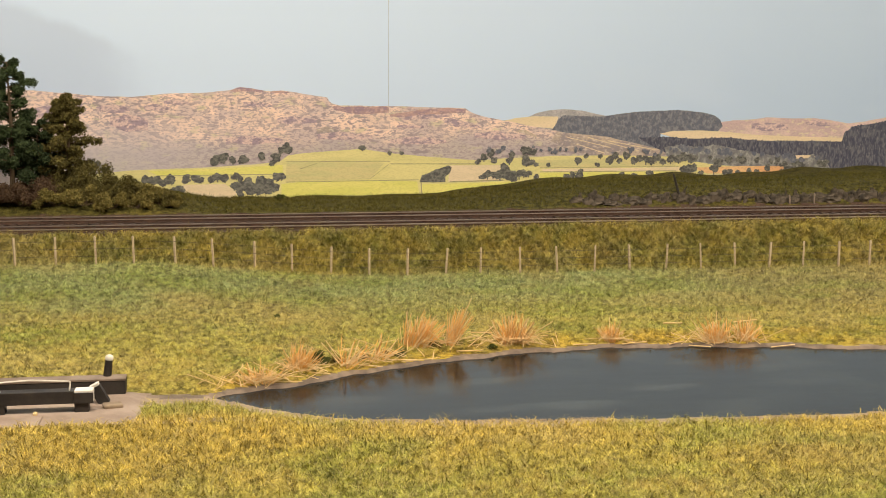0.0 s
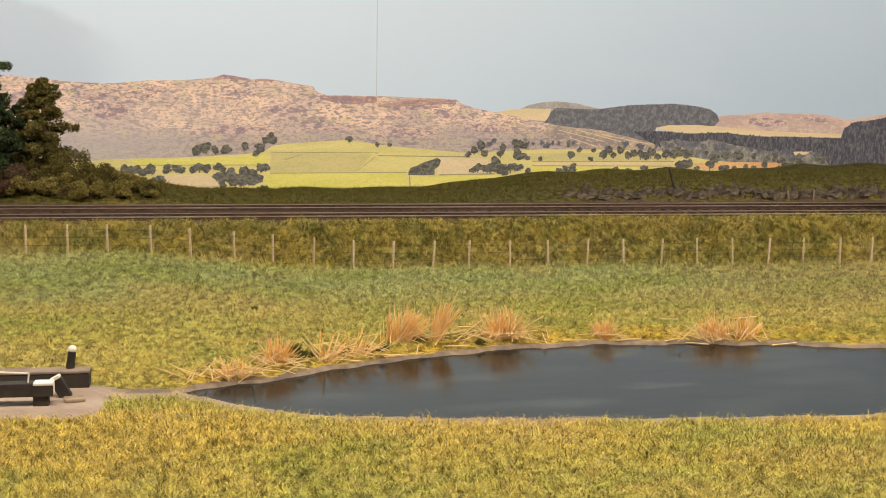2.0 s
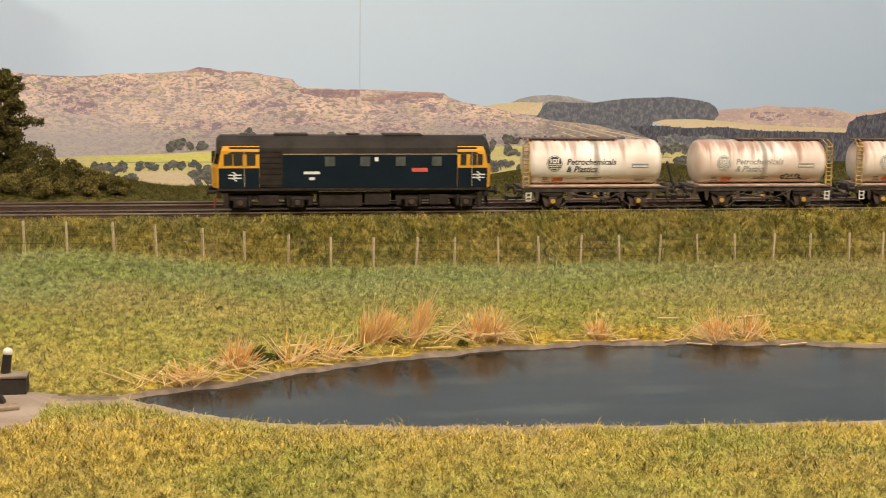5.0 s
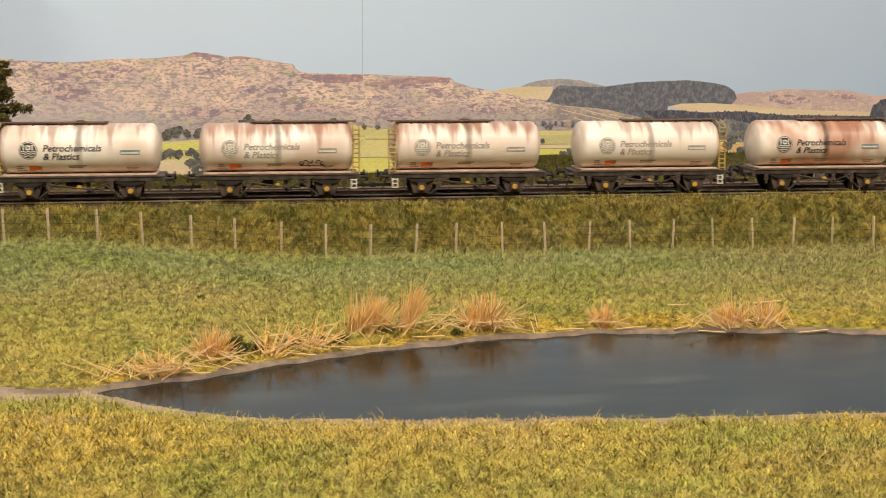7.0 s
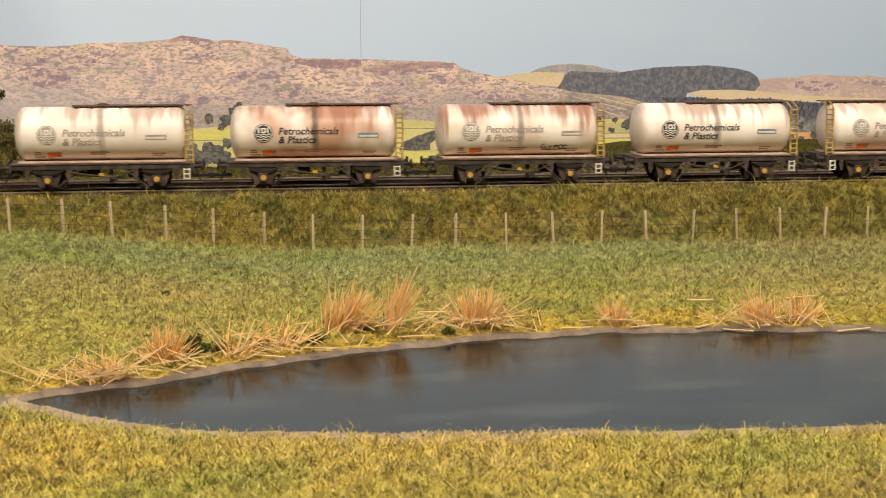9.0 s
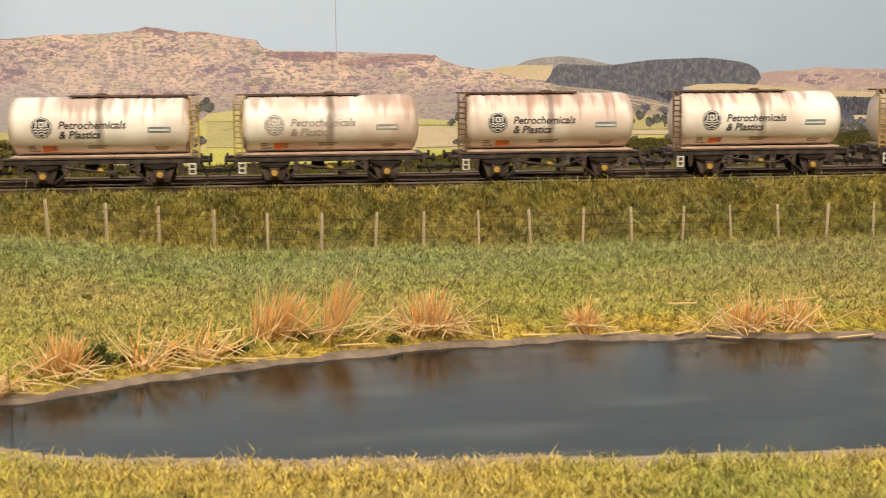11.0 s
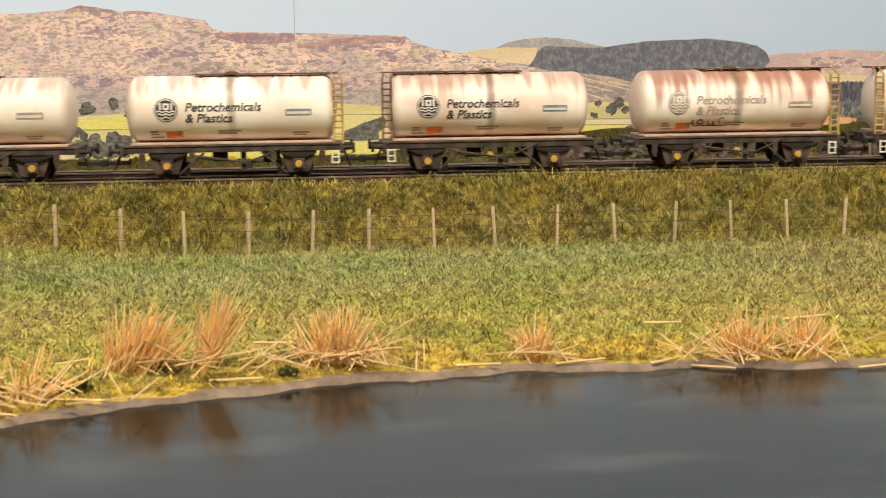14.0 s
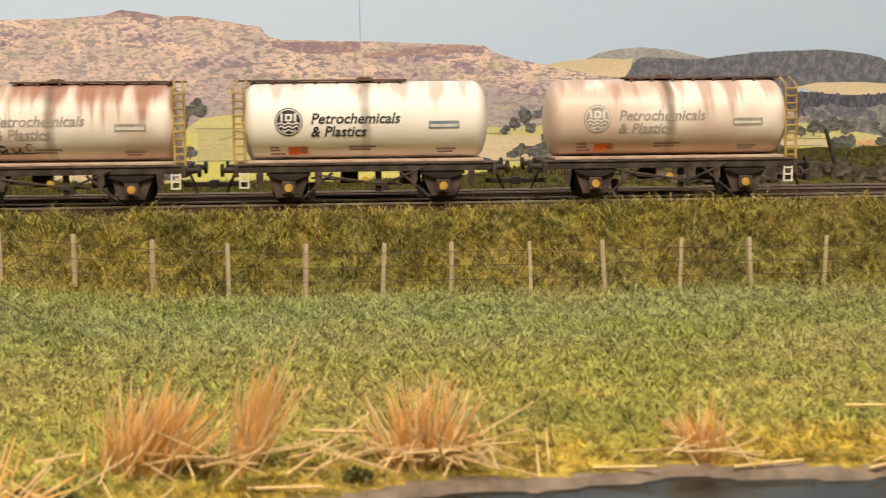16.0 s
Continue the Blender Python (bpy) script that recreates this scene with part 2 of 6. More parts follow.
PINE = leafy("pine_foliage", (0.012, 0.022, 0.010), (0.085, 0.115, 0.048))
FIR = leafy("fir_foliage", (0.026, 0.024, 0.008), (0.20, 0.165, 0.048))
SCRUB = leafy("scrub_foliage", (0.05, 0.042, 0.012), (0.34, 0.275, 0.08))
UNDER = leafy("undergrowth_foliage", (0.09, 0.07, 0.02), (0.36, 0.26, 0.07))
MOSS = leafy("moss_tuft", (0.045, 0.060, 0.016), (0.14, 0.15, 0.040))

WATER, _nt, _b = nodes_of("pond_water", 0.16, 0.0, 0.17)
_v = coords(_nt)
_sw = noise_of(_nt, stretch_of(_nt, _v, 10.0, 26.0, 1.0), 1.6, 5.0)
# Paler swirls in the base colour are painted highlight streaks on the water.
_nt.links.new(mix_of(_nt, ramp_of(_nt, _sw, 0.46, 0.74), (0.008, 0.010, 0.011), (0.036, 0.042, 0.042)), _b.inputs["Base Color"])
_nt.links.new(math_of(_nt, "ADD", math_of(_nt, "MULTIPLY", _sw, 0.20), 0.05), _b.inputs["Roughness"])
bump_of(_nt, _b, noise_of(_nt, stretch_of(_nt, _v, 40.0, 90.0, 1.0), 1.0, 3.0), 0.12, 0.0006)


# ---- mesh helpers ----
def part(name, bm, material, parent=None, label=""):
    me = bpy.data.meshes.new(name)
    bm.normal_update()
    bm.to_mesh(me)
    bm.free()
    for mt in (material if isinstance(material, (list, tuple)) else [material]):
        me.materials.append(mt)
    ob = new(name, me)
    if parent is not None:
        ob.parent = parent
    if label:
        ob["label"] = label
    return ob


def raw(name, verts, faces, material, parent=None, smooth=False):
    """A mesh from arrays: verts (n, 3), faces (m, 3) or (m, 4)."""
    me = bpy.data.meshes.new(name)
    verts, faces = np.asarray(verts, dtype=np.float32), np.asarray(faces, dtype=np.int32)
    k = faces.shape[1]
    me.vertices.add(len(verts))
    me.vertices.foreach_set("co", verts.ravel())
    me.loops.add(faces.size)
    me.loops.foreach_set("vertex_index", faces.ravel())
    me.polygons.add(len(faces))
    me.polygons.foreach_set("loop_start", np.arange(0, faces.size, k, dtype=np.int32))
    me.update(calc_edges=True)
    if smooth:
        me.polygons.foreach_set("use_smooth", np.ones(len(faces), dtype=bool))
    me.materials.append(material)
    ob = new(name, me)
    if parent is not None:
        ob.parent = parent
    return ob


def empty(name, m=None):
    ob = new(name)
    ob.empty_display_size = 0.01
    if m is not None:
        ob.matrix_world = m
    return ob


def box(bm, x0, x1, y0, y1, z0, z1, bev=0.0):
    r = bmesh.ops.create_cube(bm, size=1.0, matrix=Matrix.Translation(((x0 + x1) / 2, (y0 + y1) / 2, (z0 + z1) / 2)) @ Matrix.Diagonal((x1 - x0, y1 - y0, z1 - z0, 1)))
    if bev:
        es = list({e for v in r["verts"] for e in v.link_edges})
        bmesh.ops.bevel(bm, geom=es, offset=bev, segments=2, affect="EDGES", profile=0.6)
    return bm


def cyl(bm, a, b, r0, r1=None, seg=10):
    a, b = Vector(a), Vector(b)
    d = b - a
    m = Matrix.Translation((a + b) / 2) @ d.to_track_quat("Z", "Y").to_matrix().to_4x4()
    bmesh.ops.create_cone(bm, cap_ends=True, segments=seg, radius1=r0, radius2=r0 if r1 is None else r1, depth=d.length, matrix=m)
    return bm


def one(fn, *args, **kw):
    bm = bmesh.new()
    fn(bm, *args, **kw)
    return bm


def loft(bm, rings, cap=True):
    """Joins rings of points (all of one length) into a skin."""
    vs = [[bm.verts.new(p) for p in ring] for ring in rings]
    n = len(vs[0])
    for a, b in zip(vs, vs[1:]):
        for i in range(n):
            bm.faces.new((a[i], a[(i + 1) % n], b[(i + 1) % n], b[i]))
    if cap:
        bm.faces.new(vs[0][::-1])
        bm.faces.new(vs[-1])
    bmesh.ops.recalc_face_normals(bm, faces=bm.faces[:])
    return bm


def smooth(ob, on=True):
    for p in ob.data.polygons:
        p.use_smooth = on
    return ob


def step(x, a, b):
    t = np.clip((x - a) / (b - a), 0, 1)
    return t * t * (3 - 2 * t)


def bumps(x, y, scale, seed=0.0):
    """Cheap smooth unevenness, about -1 to 1."""
    x, y = x * scale + seed, y * scale - seed
    return (np.sin(x + 1.7 * np.sin(0.6 * y)) + np.sin(1.3 * y + 1.1 * np.sin(0.8 * x + 2)) + np.sin(0.7 * (x + y) + 4)) / 3


# ---- the ground ----
def far_shore(x):
    return np.interp(x, (-0.03, -0.004, 0.037, 0.086, 0.149, 0.20, 0.25, 0.30, 0.349, 0.45, 0.60), (0.795, 0.797, 0.814, 0.840, 0.860, 0.867, 0.864, 0.857, 0.845, 0.815, 0.765)) + 0.0012 * np.sin(x * 130) + 0.0008 * np.sin(x * 310 + 1)


def near_shore(x):
    return np.interp(x, (-0.03, -0.004, 0.010, 0.032, 0.045, 0.078, 0.110, 0.150, 0.19, 0.25, 0.30, 0.60), (0.795, 0.793, 0.783, 0.765, 0.757, 0.749, 0.743, 0.7395, 0.7355, 0.732, 0.731, 0.742)) + 0.001 * np.sin(x * 150 + 2)


def fence_foot(x):
    return 0.002 + 0.0125 * (1 - step(x, -0.07, 0.13))


def bank_top(x):
    return np.interp(x, (-0.4, -0.06, 0.0, 0.15, 0.20, 0.245, 0.31, 0.43, 0.486, 0.57, 0.8), (0.040, 0.034, 0.0255, 0.0250, 0.0265, 0.0320, 0.0380, 0.0400, 0.0370, 0.042, 0.042)) + 0.0008 * np.sin(x * 90)


def ground_z(x, y):
    yf, yn = far_shore(x), near_shore(x)
    inside = (x > -0.006) & (y > yn) & (y < yf)
    edge = np.minimum(y - yn, yf - y)
    mid = (yf + yn) / 2
    s = np.clip((y - yf) / (1.083 - yf), 0, 1)
    far = 0.0012 + 0.0035 * step(y - yf, 0.0, 0.03) * (1 - s) + (fence_foot(x) - 0.0012) * s ** 1.3
    near = 0.0010 + 0.0055 * step(yn - y, 0.0, 0.06) - 0.002 * step(yn - y, 0.10, 0.3)
    z = np.where(y >= mid, far, near)
    z = z + 0.0007 * bumps(x, y, 55.0) * step(np.abs(edge), 0.004, 0.02)
    path = step(-x, 0.030, 0.045) * step(y, 0.738, 0.745) * (1 - step(y, 0.800, 0.806))
    z = z * (1 - path) + 0.0035 * path
    z = np.where(inside, -np.clip(edge * 0.5, 0, 0.006), z)
    up = step(y, 1.086, 1.124)
    berm = 0.0022 * step(x, 0.16, 0.26) * np.exp(-((y - 1.118) / 0.010) ** 2)
    rail = 0.0262 + 0.0006 * bumps(x, y, 200.0)
    z = np.where(y > 1.086, z * (1 - up) + rail * up + berm + up * (1 - up) * 4 * (0.0016 * bumps(x, y, 130.0) + 0.0010 * bumps(x, y, 330.0, 3.0)), z)
    back = step(y, 1.226, 1.262)
    z = np.where(y > 1.224, rail * (1 - back) + bank_top(x) * back + 0.001 * back * bumps(x, y, 110.0) - 0.0042 * step(y, 1.30, 1.38), z)
    return z


LEFT, RIGHT, FRONT, BACK = -2.3, 3.4, 0.02, 1.90


def board_y(x):
    return 1.379 + 0.098 * (x - 0.01)


xs = np.concatenate([np.arange(LEFT, -0.35, 0.06), np.arange(-0.35, -0.06, 0.004), np.arange(-0.06, 0.42, 0.002), np.arange(0.42, 0.80, 0.004), np.arange(0.80, RIGHT + 0.01, 0.06)])
ys = np.concatenate([np.arange(FRONT, 0.55, 0.02), np.arange(0.55, 0.72, 0.004), np.arange(0.72, 0.90, 0.002), np.arange(0.90, 1.40, 0.004), np.arange(1.40, BACK, 0.05)])
gx, gy = np.meshgrid(xs, ys)
gz = ground_z(gx, gy)
nxs = len(xs)
ii = (np.arange(len(ys) - 1)[:, None] * nxs + np.arange(nxs - 1)[None, :]).ravel()
ground = raw("ground", np.stack([gx.ravel(), gy.ravel(), gz.ravel()], 1), np.stack([ii, ii + 1, ii + nxs + 1, ii + nxs], 1), TURF, smooth=True)
tagged(ground, "uneven scenic ground under static grass in ochre, green and olive", "ground", kind="structure")
for mt in (MUD, GRIT, BALLAST, PAVING):
    ground.data.materials.append(mt)
cx, cy = (gx[:-1, :-1] + 0.001).ravel(), (gy[:-1, :-1] + 0.001).ravel()
which = np.zeros(len(ii), dtype=np.int32)
yf, yn = far_shore(cx), near_shore(cx)
wob = 0.002 * bumps(cx, cy, 170.0)
which[(cx > -0.05) & (cy > yn - 0.004 + wob) & (cy < yf + 0.0038 + wob)] = 1
which[(cx > -0.05) & (cy > yn - 0.014 + 2 * wob) & (cy < yn + 0.001)] = 2
which[(cy > 1.122 + wob) & (cy < 1.232 + wob)] = 3
which[(cx < -0.034 + wob) & (cy > 0.741 + wob) & (cy < 0.802)] = 4
ground.data.polygons.foreach_set("material_index", which)

wx = np.linspace(-0.012, 0.62, 128)
wv = np.concatenate([np.stack([wx, near_shore(wx) - 0.01, 0 * wx], 1), np.stack([wx, far_shore(wx) + 0.01, 0 * wx], 1)])
wi = np.arange(127)
water = raw("water", wv, np.stack([wi, wi + 1, wi + 129, wi + 128], 1), WATER)
tagged(water, "still dark grey-green pond of glossy poured resin", "pond", kind="structure")


# ---- static grass ----
def blades(name, n, x0, x1, y0, y1, length, width, lean, keep, seed, material=BLADE, two=False, dens=None):
    rng = np.random.default_rng(seed)
    x, y = rng.uniform(x0, x1, n), rng.uniform(y0, y1, n)
    ok = keep(x, y, rng)
    x, y = x[ok], y[ok]
    n = len(x)
    z = ground_z(x, y) - 0.0002
    L = length * rng.uniform(0.55, 1.25, n) * (1 + 0.45 * bumps(x, y, 620.0, seed) + 0.2 * bumps(x, y, 210.0, seed))
    a, tilt = rng.uniform(0, 2 * np.pi, n), np.clip(rng.normal(lean, 0.32, n), 0.0, 1.5)
    dx, dy, dz = np.cos(a) * np.sin(tilt), np.sin(a) * np.sin(tilt), np.cos(tilt)
    b = rng.uniform(0, np.pi, n)
    ux, uy = np.cos(b) * width / 2, np.sin(b) * width / 2
    base = np.stack([x, y, z], 1)
    side = np.stack([ux, uy, 0 * ux], 1)
    d = np.stack([dx, dy, dz], 1) * L[:, None]
    i = np.arange(n)
    if not two:
        v = np.concatenate([base - side, base + side, base + d])
        return raw(name, v, np.stack([i, i + n, i + 2 * n], 1), material)
    bend = rng.uniform(0.35, 0.75, n)[:, None]
    twist = rng.normal(0, 0.9, n)
    droop = np.stack([np.cos(a + twist), np.sin(a + twist), rng.normal(-0.15, 0.45, n)], 1) * (L * 0.55)[:, None]
    midp = base + d * bend
    v = np.concatenate([base - side, base + side, midp + side * 0.8, midp - side * 0.8, midp + droop])
    f = np.concatenate([np.stack([i, i + n, i + 2 * n], 1), np.stack([i, i + 2 * n, i + 3 * n], 1), np.stack([i + 3 * n, i + 2 * n, i + 4 * n], 1)])
    return raw(name, v, f, material)


def on_field(x, y, rng):
    p = (x < -0.032) & (y < 0.804)
    return (y > far_shore(x) + 0.004 + 0.004 * rng.random(len(x))) & ~p


def on_near(x, y, rng):
    e = near_shore(x) - y
    p = (x < -0.034) & (y > 0.742)
    return (e > 0.002 + 0.007 * (1 - step(x, 0.01, 0.07)) + 0.012 * rng.random(len(x)) ** 2) & ~p & (rng.random(len(x)) < 0.25 + 0.75 * step(e, 0.0, 0.02))


def on_bank(x, y, rng):
    """Tangled tufts with gaps between them."""
    tuft = bumps(x, y, 330.0, 3.0) + 0.7 * bumps(x, y, 140.0, 9.0)
    return (rng.random(len(x)) < 0.35 + 0.65 * step(y, 1.083, 1.092)) & (rng.random(len(x)) < 0.30 + 0.70 * step(tuft, -0.25, 0.30))


tagged(blades("field_grass", 400000, -0.24, 0.62, 0.79, 1.085, 0.0042, 0.00032, 1.15, on_field, 3, two=True), "short static grass, ochre to green, on the field", "grass", kind="stuff")
tagged(blades("waterside_grass", 210000, -0.16, 0.40, 0.60, 0.80, 0.0042, 0.00030, 0.85, on_near, 5, two=True), "yellow and ochre static grass on the near bank", "grass", kind="stuff")
tagged(blades("embankment_grass", 210000, -0.30, 0.66, 1.0825, 1.127, 0.0074, 0.00032, 1.0, on_bank, 8, two=True), "long tangled olive grass on the railway embankment", "grass", kind="stuff")
tagged(blades("lineside_grass", 130000, -0.35, 0.70, 1.232, 1.385, 0.0028, 0.00045, 0.8, lambda x, y, r: r.random(len(x)) < step(y, 1.230, 1.245), 9), "short dark green turf on the bank behind the tracks", "grass", kind="stuff")


# ---- backdrop: a printed landscape on flat boards ----
TURNB = math.degrees(math.atan(0.098))
BOARD = pose(0, board_y(0.0), 0, 90, 0, TURNB)
COSB = math.cos(math.atan(0.098))


def flat(name, pts, material, layer, parent):
    """A flat printed shape; pts are (world x, z) on the board."""
    bm = bmesh.new()
    vs = [bm.verts.new((x / COSB, z, 0.00006 * layer)) for x, z in pts]
    bm.faces.new(vs)
    bmesh.ops.triangulate(bm, faces=bm.faces[:])
    bm.normal_update()
    for f in bm.faces:
        if f.normal.z < 0:
            f.normal_flip()
    ob = part(name, bm, material, parent)
    return ob


def line(pts, n, rough, freq, seed, spiky=0.0):
    """An uneven line through pts: (x, z)."""
    rng = np.random.default_rng(seed)
    px, pz = zip(*pts)
    x = np.linspace(px[0], px[-1], n)
    z = np.interp(x, px, pz)
    w = sum(np.sin(x * freq * k + rng.uniform(0, 6.28)) / k ** 0.8 for k in (1, 2.3, 4.1, 7.7)) / 2.5
    z = z + rough * w + spiky * rng.random(n) * (np.arange(n) % 2)
    return list(zip(x, z))


def under(top, floor_z):
    return top + [(top[-1][0], floor_z), (top[0][0], floor_z)]


INK = (1.20, 1.22, 1.42)


def print_mat(name, a, b, scale, lo=0.4, hi=0.6, c=None, sx=1.0, sy=1.6, fine=5.0):
    m, nt, bs = nodes_of(name, 0.6, 0.0, 0.25)
    v = stretch_of(nt, coords(nt), sx, sy, 1.0)
    n1 = ramp_of(nt, noise_of(nt, v, scale, 5.0, 0.65), lo, hi)
    col = mix_of(nt, n1, a, b)
    n2 = noise_of(nt, v, scale * fine, 3.0, 0.6)
    if c is not None:
        col = mix_of(nt, math_of(nt, "MULTIPLY", ramp_of(nt, n2, 0.52, 0.66), 0.75), col, c)
    speck = math_of(nt, "MULTIPLY", ramp_of(nt, noise_of(nt, v, 420.0, 3.0, 0.6), 0.5, 0.62), 0.35)
    col = mix_of(nt, speck, col, tuple(0.55 * q for q in a))
    nt.links.new(mix_of(nt, 1.0, col, INK, "MULTIPLY"), bs.inputs["Base Color"])
    return m


SKYM, _nt, _b = nodes_of("printed_sky", 0.6, 0.0, 0.2)
_s = split_of(_nt, coords(_nt))
_c = mix_of(_nt, ramp_of(_nt, _s[0], -0.1, 0.75), mix_of(_nt, ramp_of(_nt, _s[1], 0.09, 0.24), (0.60, 0.735, 0.93), (0.60, 0.735, 0.93)), mix_of(_nt, ramp_of(_nt, _s[1], 0.09, 0.24), (0.45, 0.575, 0.755), (0.47, 0.59, 0.76)))
_ax = math_of(_nt, "ADD", _s[0], math_of(_nt, "MULTIPLY", math_of(_nt, "SUBTRACT", noise_of(_nt, coords(_nt), 18.0), 0.5), 0.06))
_az = math_of(_nt, "ADD", _s[1], math_of(_nt, "MULTIPLY", _ax, 0.38))
_c = mix_of(_nt, math_of(_nt, "MULTIPLY", math_of(_nt, "MULTIPLY", ramp_of(_nt, _ax, -0.04, -0.13), ramp_of(_nt, _az, 0.128, 0.116)), 0.6), _c, (0.46, 0.55, 0.71))
_cl = math_of(_nt, "MULTIPLY", ramp_of(_nt, noise_of(_nt, stretch_of(_nt, coords(_nt), 1.0, 2.5, 1.0), 5.0, 3.0), 0.50, 0.72), 0.25)
_nt.links.new(mix_of(_nt, _cl, _c, (0.56, 0.67, 0.84)), _b.inputs["Base Color"])
HILLM, _nt, _b = nodes_of("printed_moor", 0.6, 0.0, 0.2)
_v = stretch_of(_nt, coords(_nt), 1.0, 2.0, 1.0)
_s = split_of(_nt, coords(_nt))
_low = ramp_of(_nt, math_of(_nt, "ADD", _s[1], math_of(_nt, "MULTIPLY", math_of(_nt, "SUBTRACT", noise_of(_nt, _v, 25.0), 0.5), 0.03)), 0.082, 0.060)
_c = mix_of(_nt, ramp_of(_nt, noise_of(_nt, _v, 30.0, 4.0), 0.35, 0.7), (0.66, 0.46, 0.34), (0.54, 0.38, 0.29))
_c = mix_of(_nt, math_of(_nt, "MULTIPLY", _low, 0.85), _c, (0.34, 0.28, 0.24))
_c = mix_of(_nt, math_of(_nt, "MULTIPLY", ramp_of(_nt, noise_of(_nt, _v, 20.0, 7.0, 0.75), 0.45, 0.58), 0.58), _c, (0.34, 0.265, 0.26))
_c = mix_of(_nt, math_of(_nt, "MULTIPLY", ramp_of(_nt, noise_of(_nt, stretch_of(_nt, _v, 1.0, 1.1, 1.0), 140.0, 3.0, 0.55), 0.53, 0.57), math_of(_nt, "ADD", math_of(_nt, "MULTIPLY", ramp_of(_nt, noise_of(_nt, _v, 13.0, 3.0), 0.36, 0.60), 0.62), 0.34)), _c, (0.25, 0.19, 0.185))
_c = mix_of(_nt, math_of(_nt, "MULTIPLY", ramp_of(_nt, noise_of(_nt, _v, 60.0, 3.0), 0.56, 0.68), 0.5), _c, (0.46, 0.40, 0.21))
_c = mix_of(_nt, math_of(_nt, "MULTIPLY", ramp_of(_nt, noise_of(_nt, _v, 300.0, 3.0, 0.6), 0.53, 0.58), 0.65), _c, (0.24, 0.18, 0.175))
_pale = math_of(_nt, "MULTIPLY", math_of(_nt, "MULTIPLY", ramp_of(_nt, _s[0], 0.06, -0.14), ramp_of(_nt, _s[1], 0.105, 0.062)), 0.55)
_c = mix_of(_nt, _pale, _c, (0.42, 0.36, 0.34))
_nt.links.new(mix_of(_nt, 1.0, _c, (1.34, 1.46, 1.62), "MULTIPLY"), _b.inputs["Base Color"])
CRAGM = print_mat("printed_crag", (0.44, 0.29, 0.22), (0.27, 0.19, 0.20), 60.0, c=(0.55, 0.38, 0.28))
HEATHM = print_mat("printed_heather", (0.30, 0.23, 0.235), (0.58, 0.43, 0.34), 130.0, 0.44, 0.54, c=(0.22, 0.17, 0.175), fine=2.2)
FARHILLM = print_mat("printed_far_hill", (0.58, 0.43, 0.34), (0.46, 0.34, 0.29), 34.0, c=(0.60, 0.52, 0.30))
WOODM = print_mat("printed_wood", (0.112, 0.118, 0.130), (0.190, 0.192, 0.182), 200.0, 0.42, 0.60, c=(0.11, 0.107, 0.112), sx=1.1, sy=0.8, fine=1.7)
LIGHTWOODM = print_mat("printed_light_wood", (0.17, 0.165, 0.145), (0.33, 0.32, 0.25), 190.0, 0.42, 0.60, c=(0.10, 0.10, 0.10), sx=1.0, sy=1.0, fine=2.0)
HAZEHILLM = print_mat("printed_hazy_hill", (0.30, 0.29, 0.25), (0.40, 0.37, 0.32), 60.0, c=(0.24, 0.23, 0.22), sx=1.0, sy=1.6)
FIELD_E = print_mat("printed_field_olive", (0.50, 0.46, 0.19), (0.56, 0.48, 0.20), 20.0, sy=6.0)
DARKWOODM = print_mat("printed_dark_wood", (0.062, 0.064, 0.080), (0.125, 0.122, 0.122), 170.0, 0.42, 0.62, c=(0.17, 0.165, 0.145), sx=1.8, sy=0.7, fine=2.0)
SCREEM = print_mat("printed_rough_pasture", (0.44, 0.35, 0.24), (0.26, 0.22, 0.20), 45.0, c=(0.56, 0.47, 0.34))
FIELD_A = print_mat("printed_field_lime", (0.60, 0.57, 0.13), (0.66, 0.60, 0.16), 12.0, sy=6.0)
FIELD_B = print_mat("printed_field_straw", (0.62, 0.55, 0.21), (0.55, 0.50, 0.19), 14.0, sy=6.0)
FIELD_C = print_mat("printed_field_buff", (0.66, 0.53, 0.31), (0.60, 0.49, 0.27), 14.0, sy=6.0)
FIELD_D = print_mat("printed_field_orange", (0.62, 0.34, 0.14), (0.66, 0.42, 0.18), 14.0)
HEDGEM = print_mat("printed_trees", (0.068, 0.067, 0.056), (0.155, 0.15, 0.11), 260.0, 0.44, 0.58, c=(0.25, 0.24, 0.18))
HEDGELINE = print_mat("printed_hedge", (0.34, 0.32, 0.13), (0.28, 0.25, 0.14), 80.0)
SEAMM = mottled("board_joint", (0.36, 0.40, 0.44), (0.46, 0.50, 0.54), 30, 0.6)

backdrop = empty("backdrop", BOARD)
tagged(backdrop, "printed moorland landscape with pale sky on joined flat boards", "backdrop", kind="structure")
for x0, x1 in ((-2.6, 0.1470), (0.1474, 3.9)):
    bm = one(box, x0 / COSB, x1 / COSB, -0.25, 0.95, -0.012, 0.0)
    part("board", bm, SKYM, backdrop)
bm = one(box, 0.14700 / COSB, 0.14735 / COSB, 0.100, 0.95, -0.010, 0.0003)
part("joint", bm, SEAMM, backdrop)
def patch(name, top, low, material, layer, seed):
    return flat(name, line(top, 40, 0.0006, 260, seed) + line(low, 40, 0.0006, 260, seed + 50)[::-1], material, layer, backdrop)


